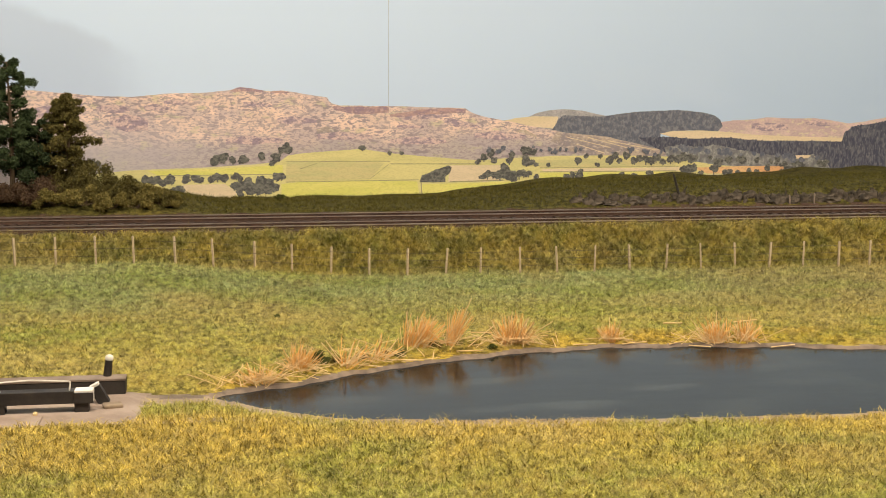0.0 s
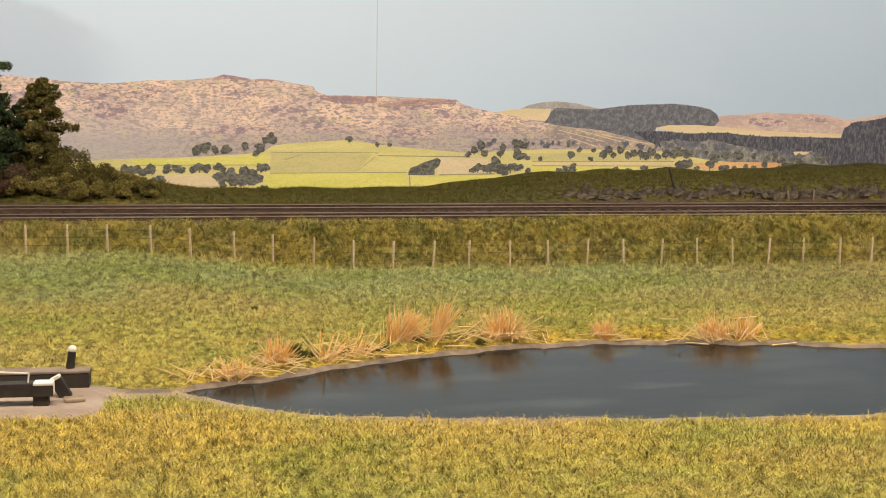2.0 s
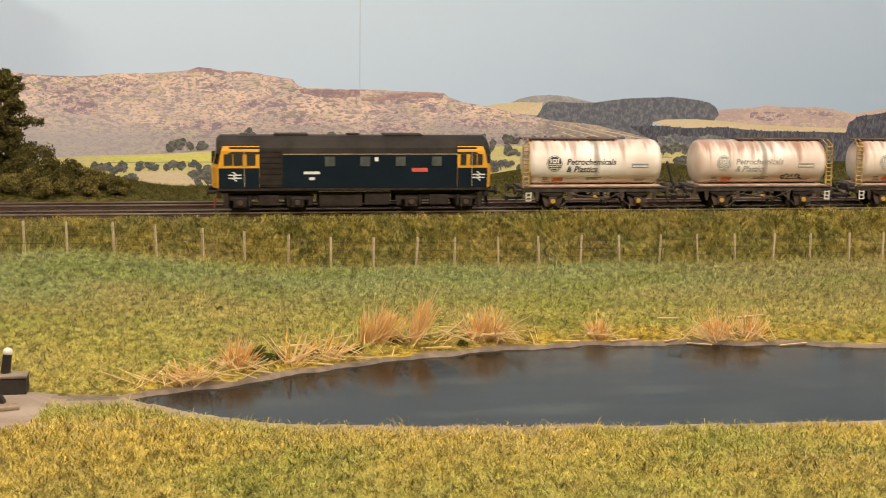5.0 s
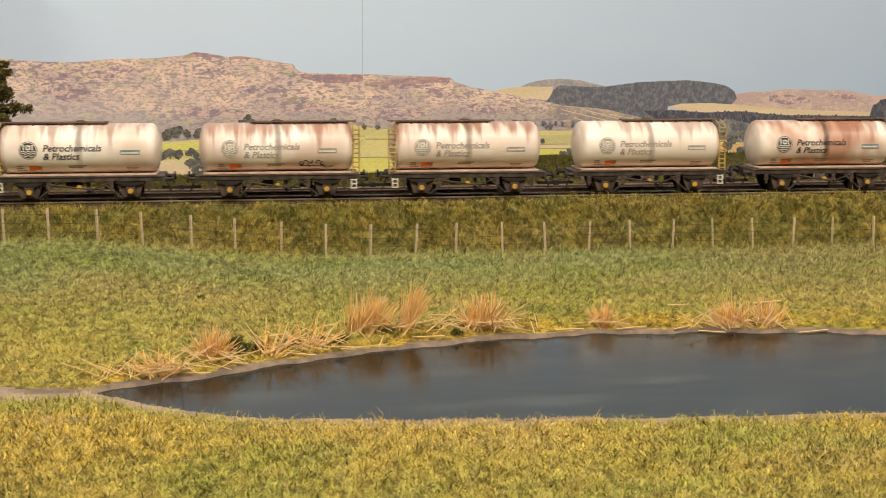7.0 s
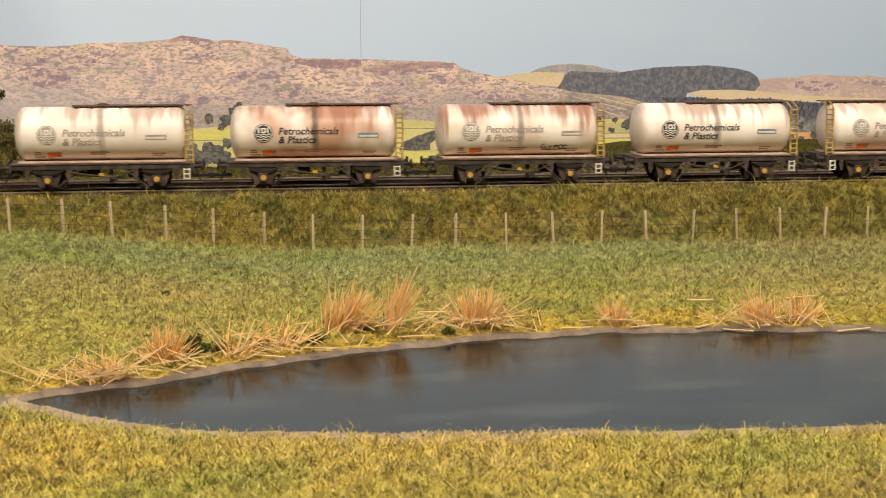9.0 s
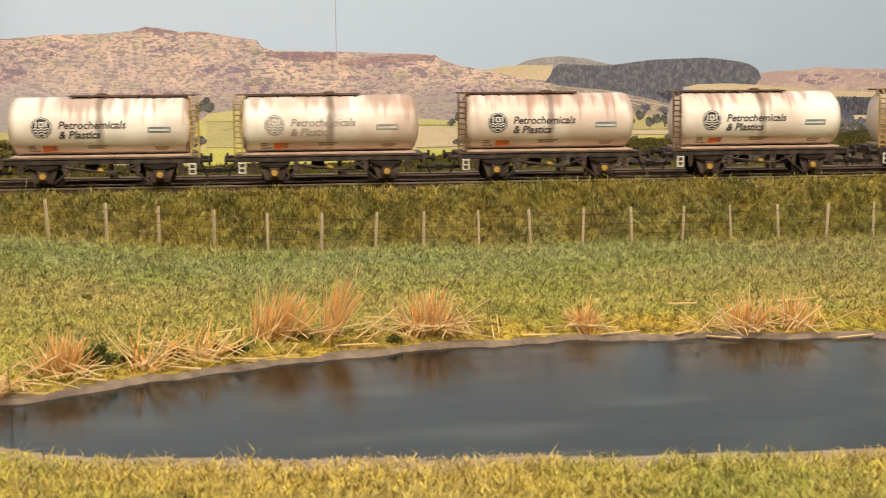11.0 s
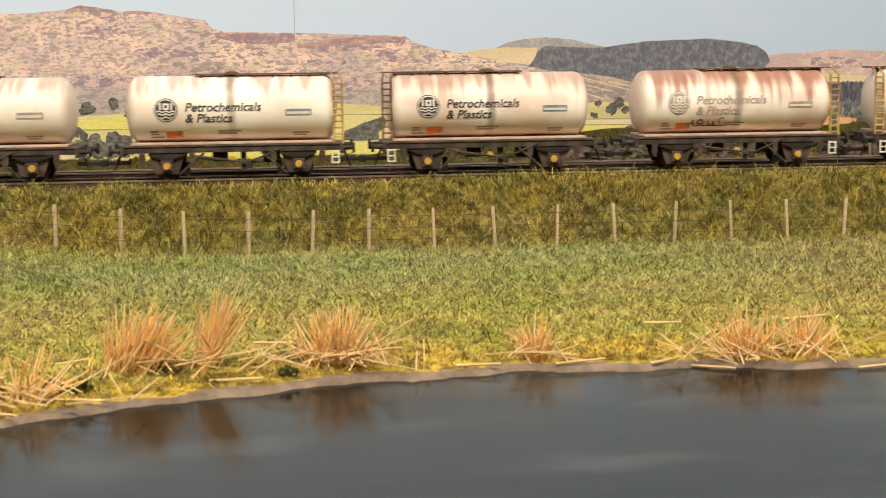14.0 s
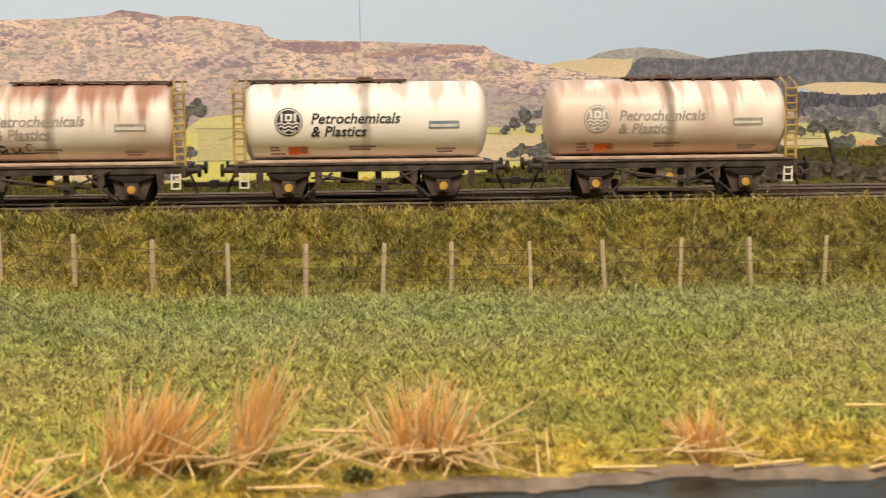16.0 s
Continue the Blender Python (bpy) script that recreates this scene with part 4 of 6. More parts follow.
def track(y, label):
    t = empty("railway_track", pose(0, y, 0))
    tagged(t, label, "railway track", group="double track", kind="structure")
    for side in (-1, 1):
        bm = bmesh.new()
        c = side * 0.00865
        for w, z0, z1 in ((0.0011, 0.0274, 0.0278), (0.0003, 0.0278, 0.0293)):
            box(bm, LEFT, RIGHT, c - w, c + w, z0, z1)
        rail = part("rail", bm, RAILRUST, t)
        part("rail_head", one(box, LEFT, RIGHT, c - 0.00055, c + 0.00055, 0.0293, RAILZ), RAILTOP, rail, "worn bright rail head")
    return t


def sleepers(t):
    rng = np.random.default_rng(5)
    bm = one(box, -0.0017, 0.0017, -0.0165, 0.0165, 0.0255, 0.0275, 0.0002)
    for side in (-1, 1):
        for k in (-1, 1):
            box(bm, -0.0011, 0.0011, side * 0.00865 + k * 0.0016 - 0.0006, side * 0.00865 + k * 0.0016 + 0.0006, 0.0275, 0.0284)
    first = part("sleeper", bm, SLEEPER, t)
    n0 = -32
    first.location = (n0 * 0.0085, 0, 0)
    for i in range(n0 + 1, 92):
        o = new("sleeper", first.data)
        o.parent, o.location = t, (i * 0.0085 + rng.normal(0, 0.0002), 0, rng.normal(0, 0.0001))
    rest = bmesh.new()
    for x in list(np.arange(LEFT, n0 * 0.0085 - 0.004, 0.0085)) + list(np.arange(92 * 0.0085, RIGHT, 0.0085)):
        box(rest, x - 0.0017, x + 0.0017, -0.0165, 0.0165, 0.0255, 0.0275)
    tagged(part("sleepers", rest, SLEEPER, t), kind="stuff")


def chips(name, n, x0, x1, bands, size, seed, material, label):
    """Loose stones as small tilted wedges."""
    rng = np.random.default_rng(seed)
    x = rng.uniform(x0, x1, n)
    bi = rng.integers(0, len(bands), n)
    lo, hi = np.array([b[0] for b in bands])[bi], np.array([b[1] for b in bands])[bi]
    y = lo + (hi - lo) * rng.random(n)
    z = ground_z(x, y)
    r = size * rng.uniform(0.5, 1.3, n)
    tet = np.array([(1, 0, -0.4), (-0.6, 0.9, -0.3), (-0.5, -0.9, -0.4), (0.1, 0.1, 0.8)])
    v = np.zeros((n, 4, 3))
    a = rng.uniform(0, 6.28, n)
    for k in range(4):
        j = tet[k] + rng.normal(0, 0.2, (n, 3))
        v[:, k, 0] = x + r * (j[:, 0] * np.cos(a) - j[:, 1] * np.sin(a))
        v[:, k, 1] = y + r * (j[:, 0] * np.sin(a) + j[:, 1] * np.cos(a))
        v[:, k, 2] = z + r * j[:, 2]
    i = np.arange(n) * 4
    f = np.concatenate([np.stack([i + p, i + q, i + s], 1) for p, q, s in ((0, 1, 3), (1, 2, 3), (2, 0, 3), (0, 2, 1))])
    return tagged(raw(name, v.reshape(-1, 3), f, material), label, "ballast", kind="stuff")


near_track = track(TRACKS[0], "weathered railway track with dark sleepers and bright rail heads")
far_track = track(TRACKS[1], "weathered railway track with dark sleepers and bright rail heads")
STONE = leafy("ballast_stones", (0.035, 0.021, 0.014), (0.19, 0.118, 0.080))
chips("ballast_stones", 45000, -0.35, 0.78, ((1.122, 1.134), (1.134, 1.164), (1.164, 1.182), (1.182, 1.214), (1.214, 1.234)), 0.0008, 31, STONE, "fine brown ballast stones round the sleepers")
chips("bank_gravel", 5000, -0.04, 0.40, ((0.738, 0.746),), 0.0007, 32, leafy("gravel", (0.20, 0.15, 0.10), (0.42, 0.34, 0.24)), "pale gravel at the water's edge")

# ---- field fence ----
fence = empty("field_fence", pose(0, 0, 0))
tagged(fence, "weathered wooden post and wire fence below the embankment", "fence")
rngf = np.random.default_rng(12)
postbm = one(box, -0.0007, 0.0007, -0.0006, 0.0006, -0.002, 0.0188, 0.00015)
post_me = None
POSTS = [-0.1362 - 0.0262 * k for k in (3, 2, 1)] + [-0.1362, -0.1107, -0.0848, -0.0600, -0.0330, -0.0078, 0.0198, 0.0448, 0.0714, 0.0975, 0.1241, 0.1511, 0.1755, 0.2036, 0.2302,
         0.2574, 0.2835, 0.3104, 0.3366, 0.3622, 0.3879, 0.4141, 0.4405, 0.4652] + [0.4652 + 0.0262 * k for k in (1, 2, 3, 4)]
for x in POSTS:
    m = pose(x, 1.0815 + rngf.normal(0, 0.0008), float(fence_foot(np.float64(x))), rngf.normal(0, 2), rngf.normal(0, 2.2), rngf.uniform(0, 90))
    if post_me is None:
        o = part("post", postbm, POST, fence)
        post_me = o.data
    else:
        o = new("post", post_me)
        o.parent = fence
    o.matrix_local = m
for hgt in (0.0055, 0.0105, 0.0155):
    rings = []
    for x in POSTS:
        z = float(fence_foot(np.float64(x))) + hgt
        rings.append([(x, 1.0808 + 0.0001 * math.cos(a), z + 0.0001 * math.sin(a)) for a in (0.0, 1.57, 3.14, 4.71)])
    part("wire", loft(bmesh.new(), rings), WIRE, fence)

# ---- reeds ----
def stalk_mesh(name, r0, r1, bend, material):
    """A stalk one metre long along z, slightly bent; pieces scale it to length."""
    bm = bmesh.new()
    rings = [[(bend * f * f + r * math.cos(a), r * math.sin(a), f) for a in (0.4, 1.97, 3.54, 5.11)] for f, r in ((0, r0), (0.5, (r0 + r1) / 2), (1, r1))]
    loft(bm, rings)
    me = bpy.data.meshes.new(name)
    bm.to_mesh(me)
    bm.free()
    me.materials.append(material)
    return me


UPRIGHT = [stalk_mesh("stalk", 0.030, 0.014, b, STRAW) for b in (-0.22, 0.04, 0.20)] + [stalk_mesh("stalk", 0.032, 0.018, b, STRAWPALE) for b in (0.05, -0.14)]
LYING = [stalk_mesh("fallen_stalk", 0.030, 0.024, b, STRAWPALE) for b in (-0.06, 0.0, 0.05)]


def reed_clump(x, y, standing, fallen, rx, length, spread, seed, label, lean=0.0):
    rng = np.random.default_rng(seed)
    z = float(ground_z(np.array([x]), np.array([y]))[0])
    t = empty("reed_clump", pose(x, y, max(z, 0.0)))
    tagged(t, label, "reeds", group="reeds along the pond")
    for k in range(standing + fallen):
        down = k >= standing
        u, v = rng.normal(0, 0.55), rng.normal(0, 0.55)
        if down:
            p = Vector((rng.normal(0, rx * 1.2), -0.002 + rng.normal(0, 0.0028), 0.0012 + rng.uniform(0, 0.0035)))
            a, L = rng.uniform(0, 6.283), rng.uniform(0.007, 0.023)
            d = Vector((math.cos(a), 0.9 * math.sin(a), rng.uniform(-0.06, 0.62))).normalized()
            p -= d * L * 0.4
            p.z = max(p.z, 0.0009)
            me = LYING[k % 3]
            w = rng.uniform(0.0058, 0.0088)
        else:
            p = Vector((0.62 * rx * u, 0.002 + 0.0035 * v, -0.0006))
            L = 0.86 * length * rng.uniform(0.30, 1.05) * (1.28 if k % 13 == 0 else 1.0)
            d = Vector((lean + spread * (0.8 * u + rng.normal(0, 0.85)), spread * 1.0 * rng.normal(0, 0.9), 1.0)).normalized()
            me = UPRIGHT[k % 5]
            w = rng.uniform(0.0062, 0.0100) * (1.4 if standing < 50 else 1.0)
        o = new("fallen_stalk" if down else "stalk", me)
        o.parent = t
        o.matrix_local = Matrix.Translation(p) @ d.to_track_quat("Z", "Y").to_matrix().to_4x4() @ pose(0, 0, 0, 0, 0, rng.uniform(0, 360)) @ Matrix.Diagonal((w, w, L, 1))
    return t


reed_clump(0.018, 0.813, 110, 46, 0.009, 0.012, 0.80, 41, "low sprawling clump of straw-coloured reeds with broken stalks", -0.1)
reed_clump(0.037, 0.829, 190, 16, 0.0060, 0.0155, 0.50, 42, "upright tuft of dry tan reeds by the pond", 0.2)
reed_clump(0.061, 0.838, 26, 12, 0.005, 0.020, 0.50, 43, "sparse clump of thick pale reed stalks", 0.25)
reed_clump(0.077, 0.846, 34, 20, 0.008, 0.018, 0.75, 44, "sparse clump of crossed pale reed stalks", 0.2)
reed_clump(0.100, 0.868, 270, 12, 0.0088, 0.0215, 0.34, 45, "tall dense clump of dry tan reeds by the pond", 0.50)
reed_clump(0.119, 0.870, 110, 14, 0.0032, 0.025, 0.20, 46, "tall narrow sheaf of dry tan reeds", 0.36)
reed_clump(0.153, 0.872, 210, 54, 0.0080, 0.0195, 0.38, 47, "dense clump of dry reeds over a heap of fallen stalks", 0.05)
reed_clump(0.209, 0.874, 150, 11, 0.0032, 0.0122, 0.46, 48, "small round tuft of dry tan reeds")
reed_clump(0.266, 0.866, 190, 34, 0.0080, 0.0155, 0.50, 49, "wide clump of dry reeds with stalks lying in front", -0.1)
reed_clump(0.283, 0.866, 120, 14, 0.0050, 0.0155, 0.45, 50, "leaning tuft of dry tan reeds", 0.05)
rngs = np.random.default_rng(60)
straw_group = [(0.291, 0.888, 0.015, 100), (0.249, 0.890, 0.011, 85), (0.138, 0.880, 0.012, 80), (0.192, 0.868, 0.012, 75), (0.220, 0.868, 0.014, 95), (0.07, 0.838, 0.02, 60), (0.09, 0.846, 0.018, 70), (0.128, 0.860, 0.014, 80), (0.046, 0.826, 0.014, 60), (0.255, 0.862, 0.012, 60), (0.243, 0.866, 0.010, 110), (0.066, 0.862, 0.008, 80), (0.06, 0.858, 0.008, 100), (0.30, 0.856, 0.014, 95)]
for x, y, L, a in straw_group:
    bm = bmesh.new()
    z = max(float(ground_z(np.array([x]), np.array([y]))[0]), 0.0)
    ar = math.radians(a - 90)
    lift = 0.0034 if y > 0.872 else 0.0006
    cyl(bm, (-math.cos(ar) * L / 2, -math.sin(ar) * L / 2, lift), (math.cos(ar) * L / 2, math.sin(ar) * L / 2, lift + rngs.uniform(0, 0.0008)), 0.0004, 0.0003, seg=5)
    o = part("straw", bm, STRAWPALE)
    o.matrix_world = pose(x, y, z)
    tagged(o, "single pale straw stalk lying on the bank", "straw", group="loose straw")


def clumps(name, centres, n, spread, size, seed, material, parent):
    """Foliage: small ragged leaf flakes scattered round many twig ends."""
    rng = np.random.default_rng(seed)
    c = np.array(centres)[rng.integers(0, len(centres), n)]
    d = rng.normal(0, 1, (n, 3))
    d /= np.linalg.norm(d, axis=1)[:, None]
    p = c[:, :3] + d * (c[:, 3] * spread * rng.uniform(0.3, 1.0, n))[:, None]
    s = size * rng.uniform(0.5, 1.4, n)
    v = np.zeros((n, 3, 3))
    for k in range(3):
        q = rng.normal(0, 1, (n, 3))
        q /= np.linalg.norm(q, axis=1)[:, None]
        v[:, k] = p + q * s[:, None]
    return raw(name, v.reshape(-1, 3), np.arange(n * 3).reshape(-1, 3), material, parent)


def bush(name, x, y, w, h, n, seed, material, label, category="bush", size=0.0008):
    z = float(ground_z(np.array([x]), np.array([y]))[0])
    rng = np.random.default_rng(seed)
    t = empty(name, pose(x, y, z))
    tagged(t, label, category)
    bm = bmesh.new()
    cs = []
    for _ in range(16):
        a, q = rng.uniform(0, 6.28), rng.uniform(0.1, 1) ** 0.6
        e = Vector((math.cos(a) * w * 0.5 * q, math.sin(a) * w * 0.4 * q, h * rng.uniform(0.25, 0.95) * (1.05 - 0.5 * q)))
        cyl(bm, (0, 0, -0.001), e, 0.0004, 0.00015, seg=4)
        cs.append((e.x, e.y, e.z, min(w, h) * 0.26))
    part("twigs", bm, BARK, t)
    clumps("foliage", cs, int(n * 1.5), 1.0, size * 0.8, seed, material, t)
    return t


bush("moss_tuft", 0.048, 0.838, 0.009, 0.0075, 1100, 71, MOSS, "dark green moss tuft among the reeds")
bush("moss_tuft", 0.141, 0.866, 0.005, 0.0028, 300, 72, MOSS, "small dark green moss tuft at the water's edge")
bush("moss_tuft", 0.090, 0.853, 0.005, 0.004, 350, 73, MOSS, "small dark green moss tuft at the water's edge")
for _k, (_x, _y, _w, _h) in enumerate(((0.056, 0.841, 0.007, 0.0034), (0.070, 0.849, 0.008, 0.0034), (0.084, 0.854, 0.008, 0.0036), (0.111, 0.868, 0.008, 0.0040))):
    bush("undergrowth_tuft", _x, _y, _w, _h, 350, 175 + _k, UNDER, "brown-olive undergrowth tuft among the reeds")
bush("moss_tuft", 0.030, 0.940, 0.003, 0.0022, 220, 74, MOSS, "small dark tuft on the open field")

# ---- trees and scrub behind the tracks ----
def conifer(x, y, h, seed, material, label, cone):
    z = float(ground_z(np.array([x]), np.array([y]))[0])
    rng = np.random.default_rng(seed)
    t = empty("conifer_tree", pose(x, y, z))
    tagged(t, label, "tree")
    bm = bmesh.new()
    cyl(bm, (0, 0, -0.003), (0.001, 0, h * 0.55), 0.0022, 0.0014, 8)
    cyl(bm, (0.001, 0, h * 0.55), (0, 0, h * (1.03 if cone else 0.97)), 0.0014, 0.0003, 6)
    part("trunk", bm, BARK, t)
    wild = rng.uniform(0.6, 1.4, 200)
    bl, cs = bmesh.new(), []
    n = 64 if cone else 44
    for k in range(n):
        f = (k + 0.5) / n
        zz = h * (0.10 + 0.88 * f) if cone else h * (0.22 + 0.76 * f)
        reach = (0.027 * (1 - f) ** 0.45 + 0.001) * wild[k] * rng.uniform(0.55, 1.0) if cone else (0.026 * (1 - f) ** 0.5 + 0.006) * rng.uniform(0.35, 1.1)
        a = k * 2.4 + rng.normal(0, 0.3)
        e = Vector((math.cos(a) * reach, math.sin(a) * reach, zz + reach * rng.uniform(-0.15, 0.15)))
        cyl(bl, (0, 0, zz - reach * 0.15), e, 0.0006, 0.00025, 4)
        for q in (0.35, 0.6, 0.8, 1.0):
            if not cone and q < 0.5:
                continue
            r = (0.0046 if cone else 0.0050) * rng.uniform(0.7, 1.25) * (1.1 - 0.45 * f)
            cs.append((e.x * q, e.y * q, zz + (e.z - zz) * q + 0.001, r))
    part("branches", bl, BARK, t)
    clumps("foliage", cs, 40000 if cone else 34000, 1.0, 0.0013, seed + 1, material, t)
    return t


conifer(-0.1675, 1.272, 0.1115, 81, PINE, "tall dark green pine with bare trunk and open clumped foliage", False)
conifer(-0.1255, 1.282, 0.082, 83, FIR, "bushy olive-brown fir tree with ragged outline", True)
conifer(-0.205, 1.285, 0.100, 84, PINE, "dark green pine behind the tracks", False)
conifer(-0.150, 1.290, 0.062, 85, PINE, "lower dark green pine between the taller trees", False)
BROWNSCRUB = leafy("brown_brush", (0.035, 0.022, 0.014), (0.16, 0.10, 0.06))
for k, (x, y, w, h, mt) in enumerate(((-0.100, 1.268, 0.024, 0.034, FIR), (-0.086, 1.260, 0.022, 0.025, FIR), (-0.074, 1.256, 0.020, 0.020, FIR), (-0.062, 1.252, 0.020, 0.016, SCRUB), (-0.050, 1.250, 0.018, 0.013, FIR), (-0.041, 1.249, 0.013, 0.010, SCRUB),
                                      (-0.110, 1.248, 0.030, 0.015, SCRUB), (-0.088, 1.246, 0.028, 0.015, SCRUB), (-0.070, 1.245, 0.024, 0.011, SCRUB), (-0.132, 1.248, 0.030, 0.015, SCRUB), (-0.156, 1.250, 0.030, 0.017, BROWNSCRUB), (-0.176, 1.250, 0.030, 0.018, BROWNSCRUB),
                                      (-0.196, 1.252, 0.034, 0.018, BROWNSCRUB), (-0.120, 1.266, 0.034, 0.026, FIR), (-0.145, 1.268, 0.030, 0.024, BROWNSCRUB))):
    bush("scrub_bush", x, y, w * 1.15, h * 1.05, 5200, 90 + k, mt, "tangled brown brush behind the tracks" if mt is BROWNSCRUB else "tangled olive and brown scrub bush behind the tracks", size=0.0012)
bush("scrub_bush", 0.047, 1.368, 0.011, 0.0045, 700, 101, MOSS, "small dark bush on the bank crest")


def boulder(x, y, w, h, seed):
    z = float(ground_z(np.array([x]), np.array([y]))[0])
    rng = np.random.default_rng(seed)
    bm = bmesh.new()
    bmesh.ops.create_icosphere(bm, subdivisions=2, radius=1.0)
    s = rng.uniform(0, 50)
    for v in bm.verts:
        k = 1 + 0.55 * noise.noise(v.co * 1.4 + Vector((s, 0, 0))) + 0.35 * noise.cell(v.co * 2.2 + Vector((s, 3, 0)))
        v.co = Vector((v.co.x * w * k, v.co.y * w * 0.5 * k, v.co.z * h * k))
    o = part("rock", bm, ROCK)
    o.matrix_world = pose(x, y, z + h * 0.25, 0, 0, rng.uniform(-30, 30))
    return tagged(o, "rough grey-brown rock in the trackside cutting", "rock", group="rocks in the cutting")


rngr = np.random.default_rng(7)
for k in range(110):
    x = 0.285 + 0.37 * (k + rngr.random()) / 110
    boulder(x, 1.2390 + rngr.uniform(-0.003, 0.006), rngr.uniform(0.0022, 0.0075), rngr.uniform(0.0022, 0.0058), 200 + k)
for x, lean, hgt in ((0.4705, -6, 0.0095), (0.4920, 0, 0.0105)):
    o = part("cutting_stake", one(box, -0.0007, 0.0007, -0.0006, 0.0006, -0.004, hgt, 0.0002), BEAMTOP)
    o.matrix_world = pose(x, 1.2345, 0.0262, 0, lean, 0)
    tagged(o, "short weathered stake at the foot of the cutting", "stake", group="stakes in the cutting")
bm = bmesh.new()
cyl(bm, (0, 0, -0.002), (-0.007, 0, 0.021), 0.0013, 0.0009, 6)
cyl(bm, (0.0005, 0, -0.002), (0.005, 0, 0.010), 0.0007, 0.0005, 5)
o = part("leaning_post", bm, BLACKWOOD)
o.matrix_world = pose(0.377, 1.244, float(ground_z(np.array([0.377]), np.array([1.244]))[0]))
tagged(o, "dark leaning timber post on the cutting side", "post")


# ---- lock beams beside the water ----
def lock_beam():
    t = empty("balance_beam", pose(-0.0905, 0.772, 0.0035))
    tagged(t, "black timber balance beam with white end and wire handrail", "lock beam")
    part("beam", one(box, -0.050, 0.028, -0.003, 0.003, 0.0040, 0.0095, 0.0003), BLACKWOOD, t)
    part("tip", one(box, 0.0282, 0.036, -0.003, 0.003, 0.0042, 0.0097, 0.0003), WHITE, t, "white painted beam end")
    part("tip_face", one(box, 0.028, 0.0362, -0.0036, -0.0031, 0.0042, 0.0088, 0.0001), BLACKWOOD, t)
    for x in (-0.004, 0.031):
        part("leg", one(box, x - 0.003, x + 0.003, -0.0028, 0.0028, 0.0, 0.0045, 0.0002), BLACKWOOD, t)
    bm = bmesh.new()
    cyl(bm, (-0.003, -0.001, 0.009), (-0.0035, -0.001, 0.0140), 0.00035, seg=6)
    cyl(bm, (0.026, -0.001, 0.009), (0.0265, -0.001, 0.0135), 0.00035, seg=6)
    cyl(bm, (-0.0036, -0.001, 0.0138), (0.010, -0.001, 0.0145), 0.00035, seg=6)
    cyl(bm, (0.010, -0.001, 0.0145), (0.0266, -0.001, 0.0134), 0.00035, seg=6)
    part("handrail", bm, WHITE, t, "white bent wire handrail")
    t2 = empty("gate_beam", pose(-0.085, 0.800, 0.0035))
    tagged(t2, "weathered dark timber lock gate beam with pale worn top", "lock beam")
    part("beam", one(box, -0.06, 0.042, -0.004, 0.004, 0.0, 0.0062, 0.0003), BLACKWOOD, t2)
    part("cap", one(box, -0.06, 0.0422, -0.0042, 0.0042, 0.0064, 0.0074, 0.0002), BEAMTOP, t2, "pale weathered top plank")
    t3 = empty("bollard", pose(-0.0515, 0.802, 0.0108, 0, 8, 0))
    tagged(t3, "black iron bollard with white domed top on the beam", "bollard")
    part("post", one(cyl, (0, 0, 0), (0, 0, 0.0078), 0.0019, 0.0017, 14), BLACKWOOD, t3)
    bm = bmesh.new()
    bmesh.ops.create_uvsphere(bm, u_segments=14, v_segments=8, radius=0.0019, matrix=Matrix.Translation((0, 0, 0.0084)) @ Matrix.Diagonal((1, 1, 0.95, 1)))
    smooth(part("cap", bm, WHITE, t3, "white domed cap"))
    t4 = empty("mooring_stub", pose(-0.051, 0.783, 0.0035, 0, -28, 0))
    tagged(t4, "dark angled timber stub with white top by the lock", "timber")
    part("stub", one(box, -0.0024, 0.0024, -0.002, 0.002, -0.0005, 0.0085, 0.0003), BLACKWOOD, t4)
    part("tip", one(box, -0.0022, 0.0022, -0.0018, 0.0018, 0.0086, 0.0098, 0.0002), WHITE, t4, "white painted top")
    bm = one(box, -0.0042, 0.0042, -0.003, 0.003, 0.0, 0.0018, 0.0006)
    o = part("kerb_stone", bm, GRIT)
    o.matrix_world = pose(-0.047, 0.776, 0.0033, 0, 0, 12)
    tagged(o, "grey kerb stone at the end of the towpath", "stone")
    bm = bmesh.new()
    bmesh.ops.create_icosphere(bm, subdivisions=1, radius=0.0012)
    o = part("pebble", bm, STRAWPALE)
    o.matrix_world = pose(-0.0785, 0.7665, 0.0042)
    tagged(o, "small pale pebble on the towpath", "pebble")
    slab = one(box, -0.030, 0.030, -0.010, 0.010, 0.0, 0.0009, 0.0003)
    for k in range(3):
        o = part("paving_slab", slab.copy(), PAVING)
        o.matrix_world = pose(-0.105 - 0.062 * k, 0.754, 0.0034)
        tagged(o, "worn pinkish-grey stone paving slab", "paving", group="towpath slabs")
    slab.free()


lock_beam()

# ---- the room round the layout ----
def wall(name, x0, x1, y0, y1, z0, z1, mt=WALLPAINT, label="plain painted room wall"):
    return tagged(part(name, one(box, x0, x1, y0, y1, z0, z1), mt), label, "wall", kind="structure")


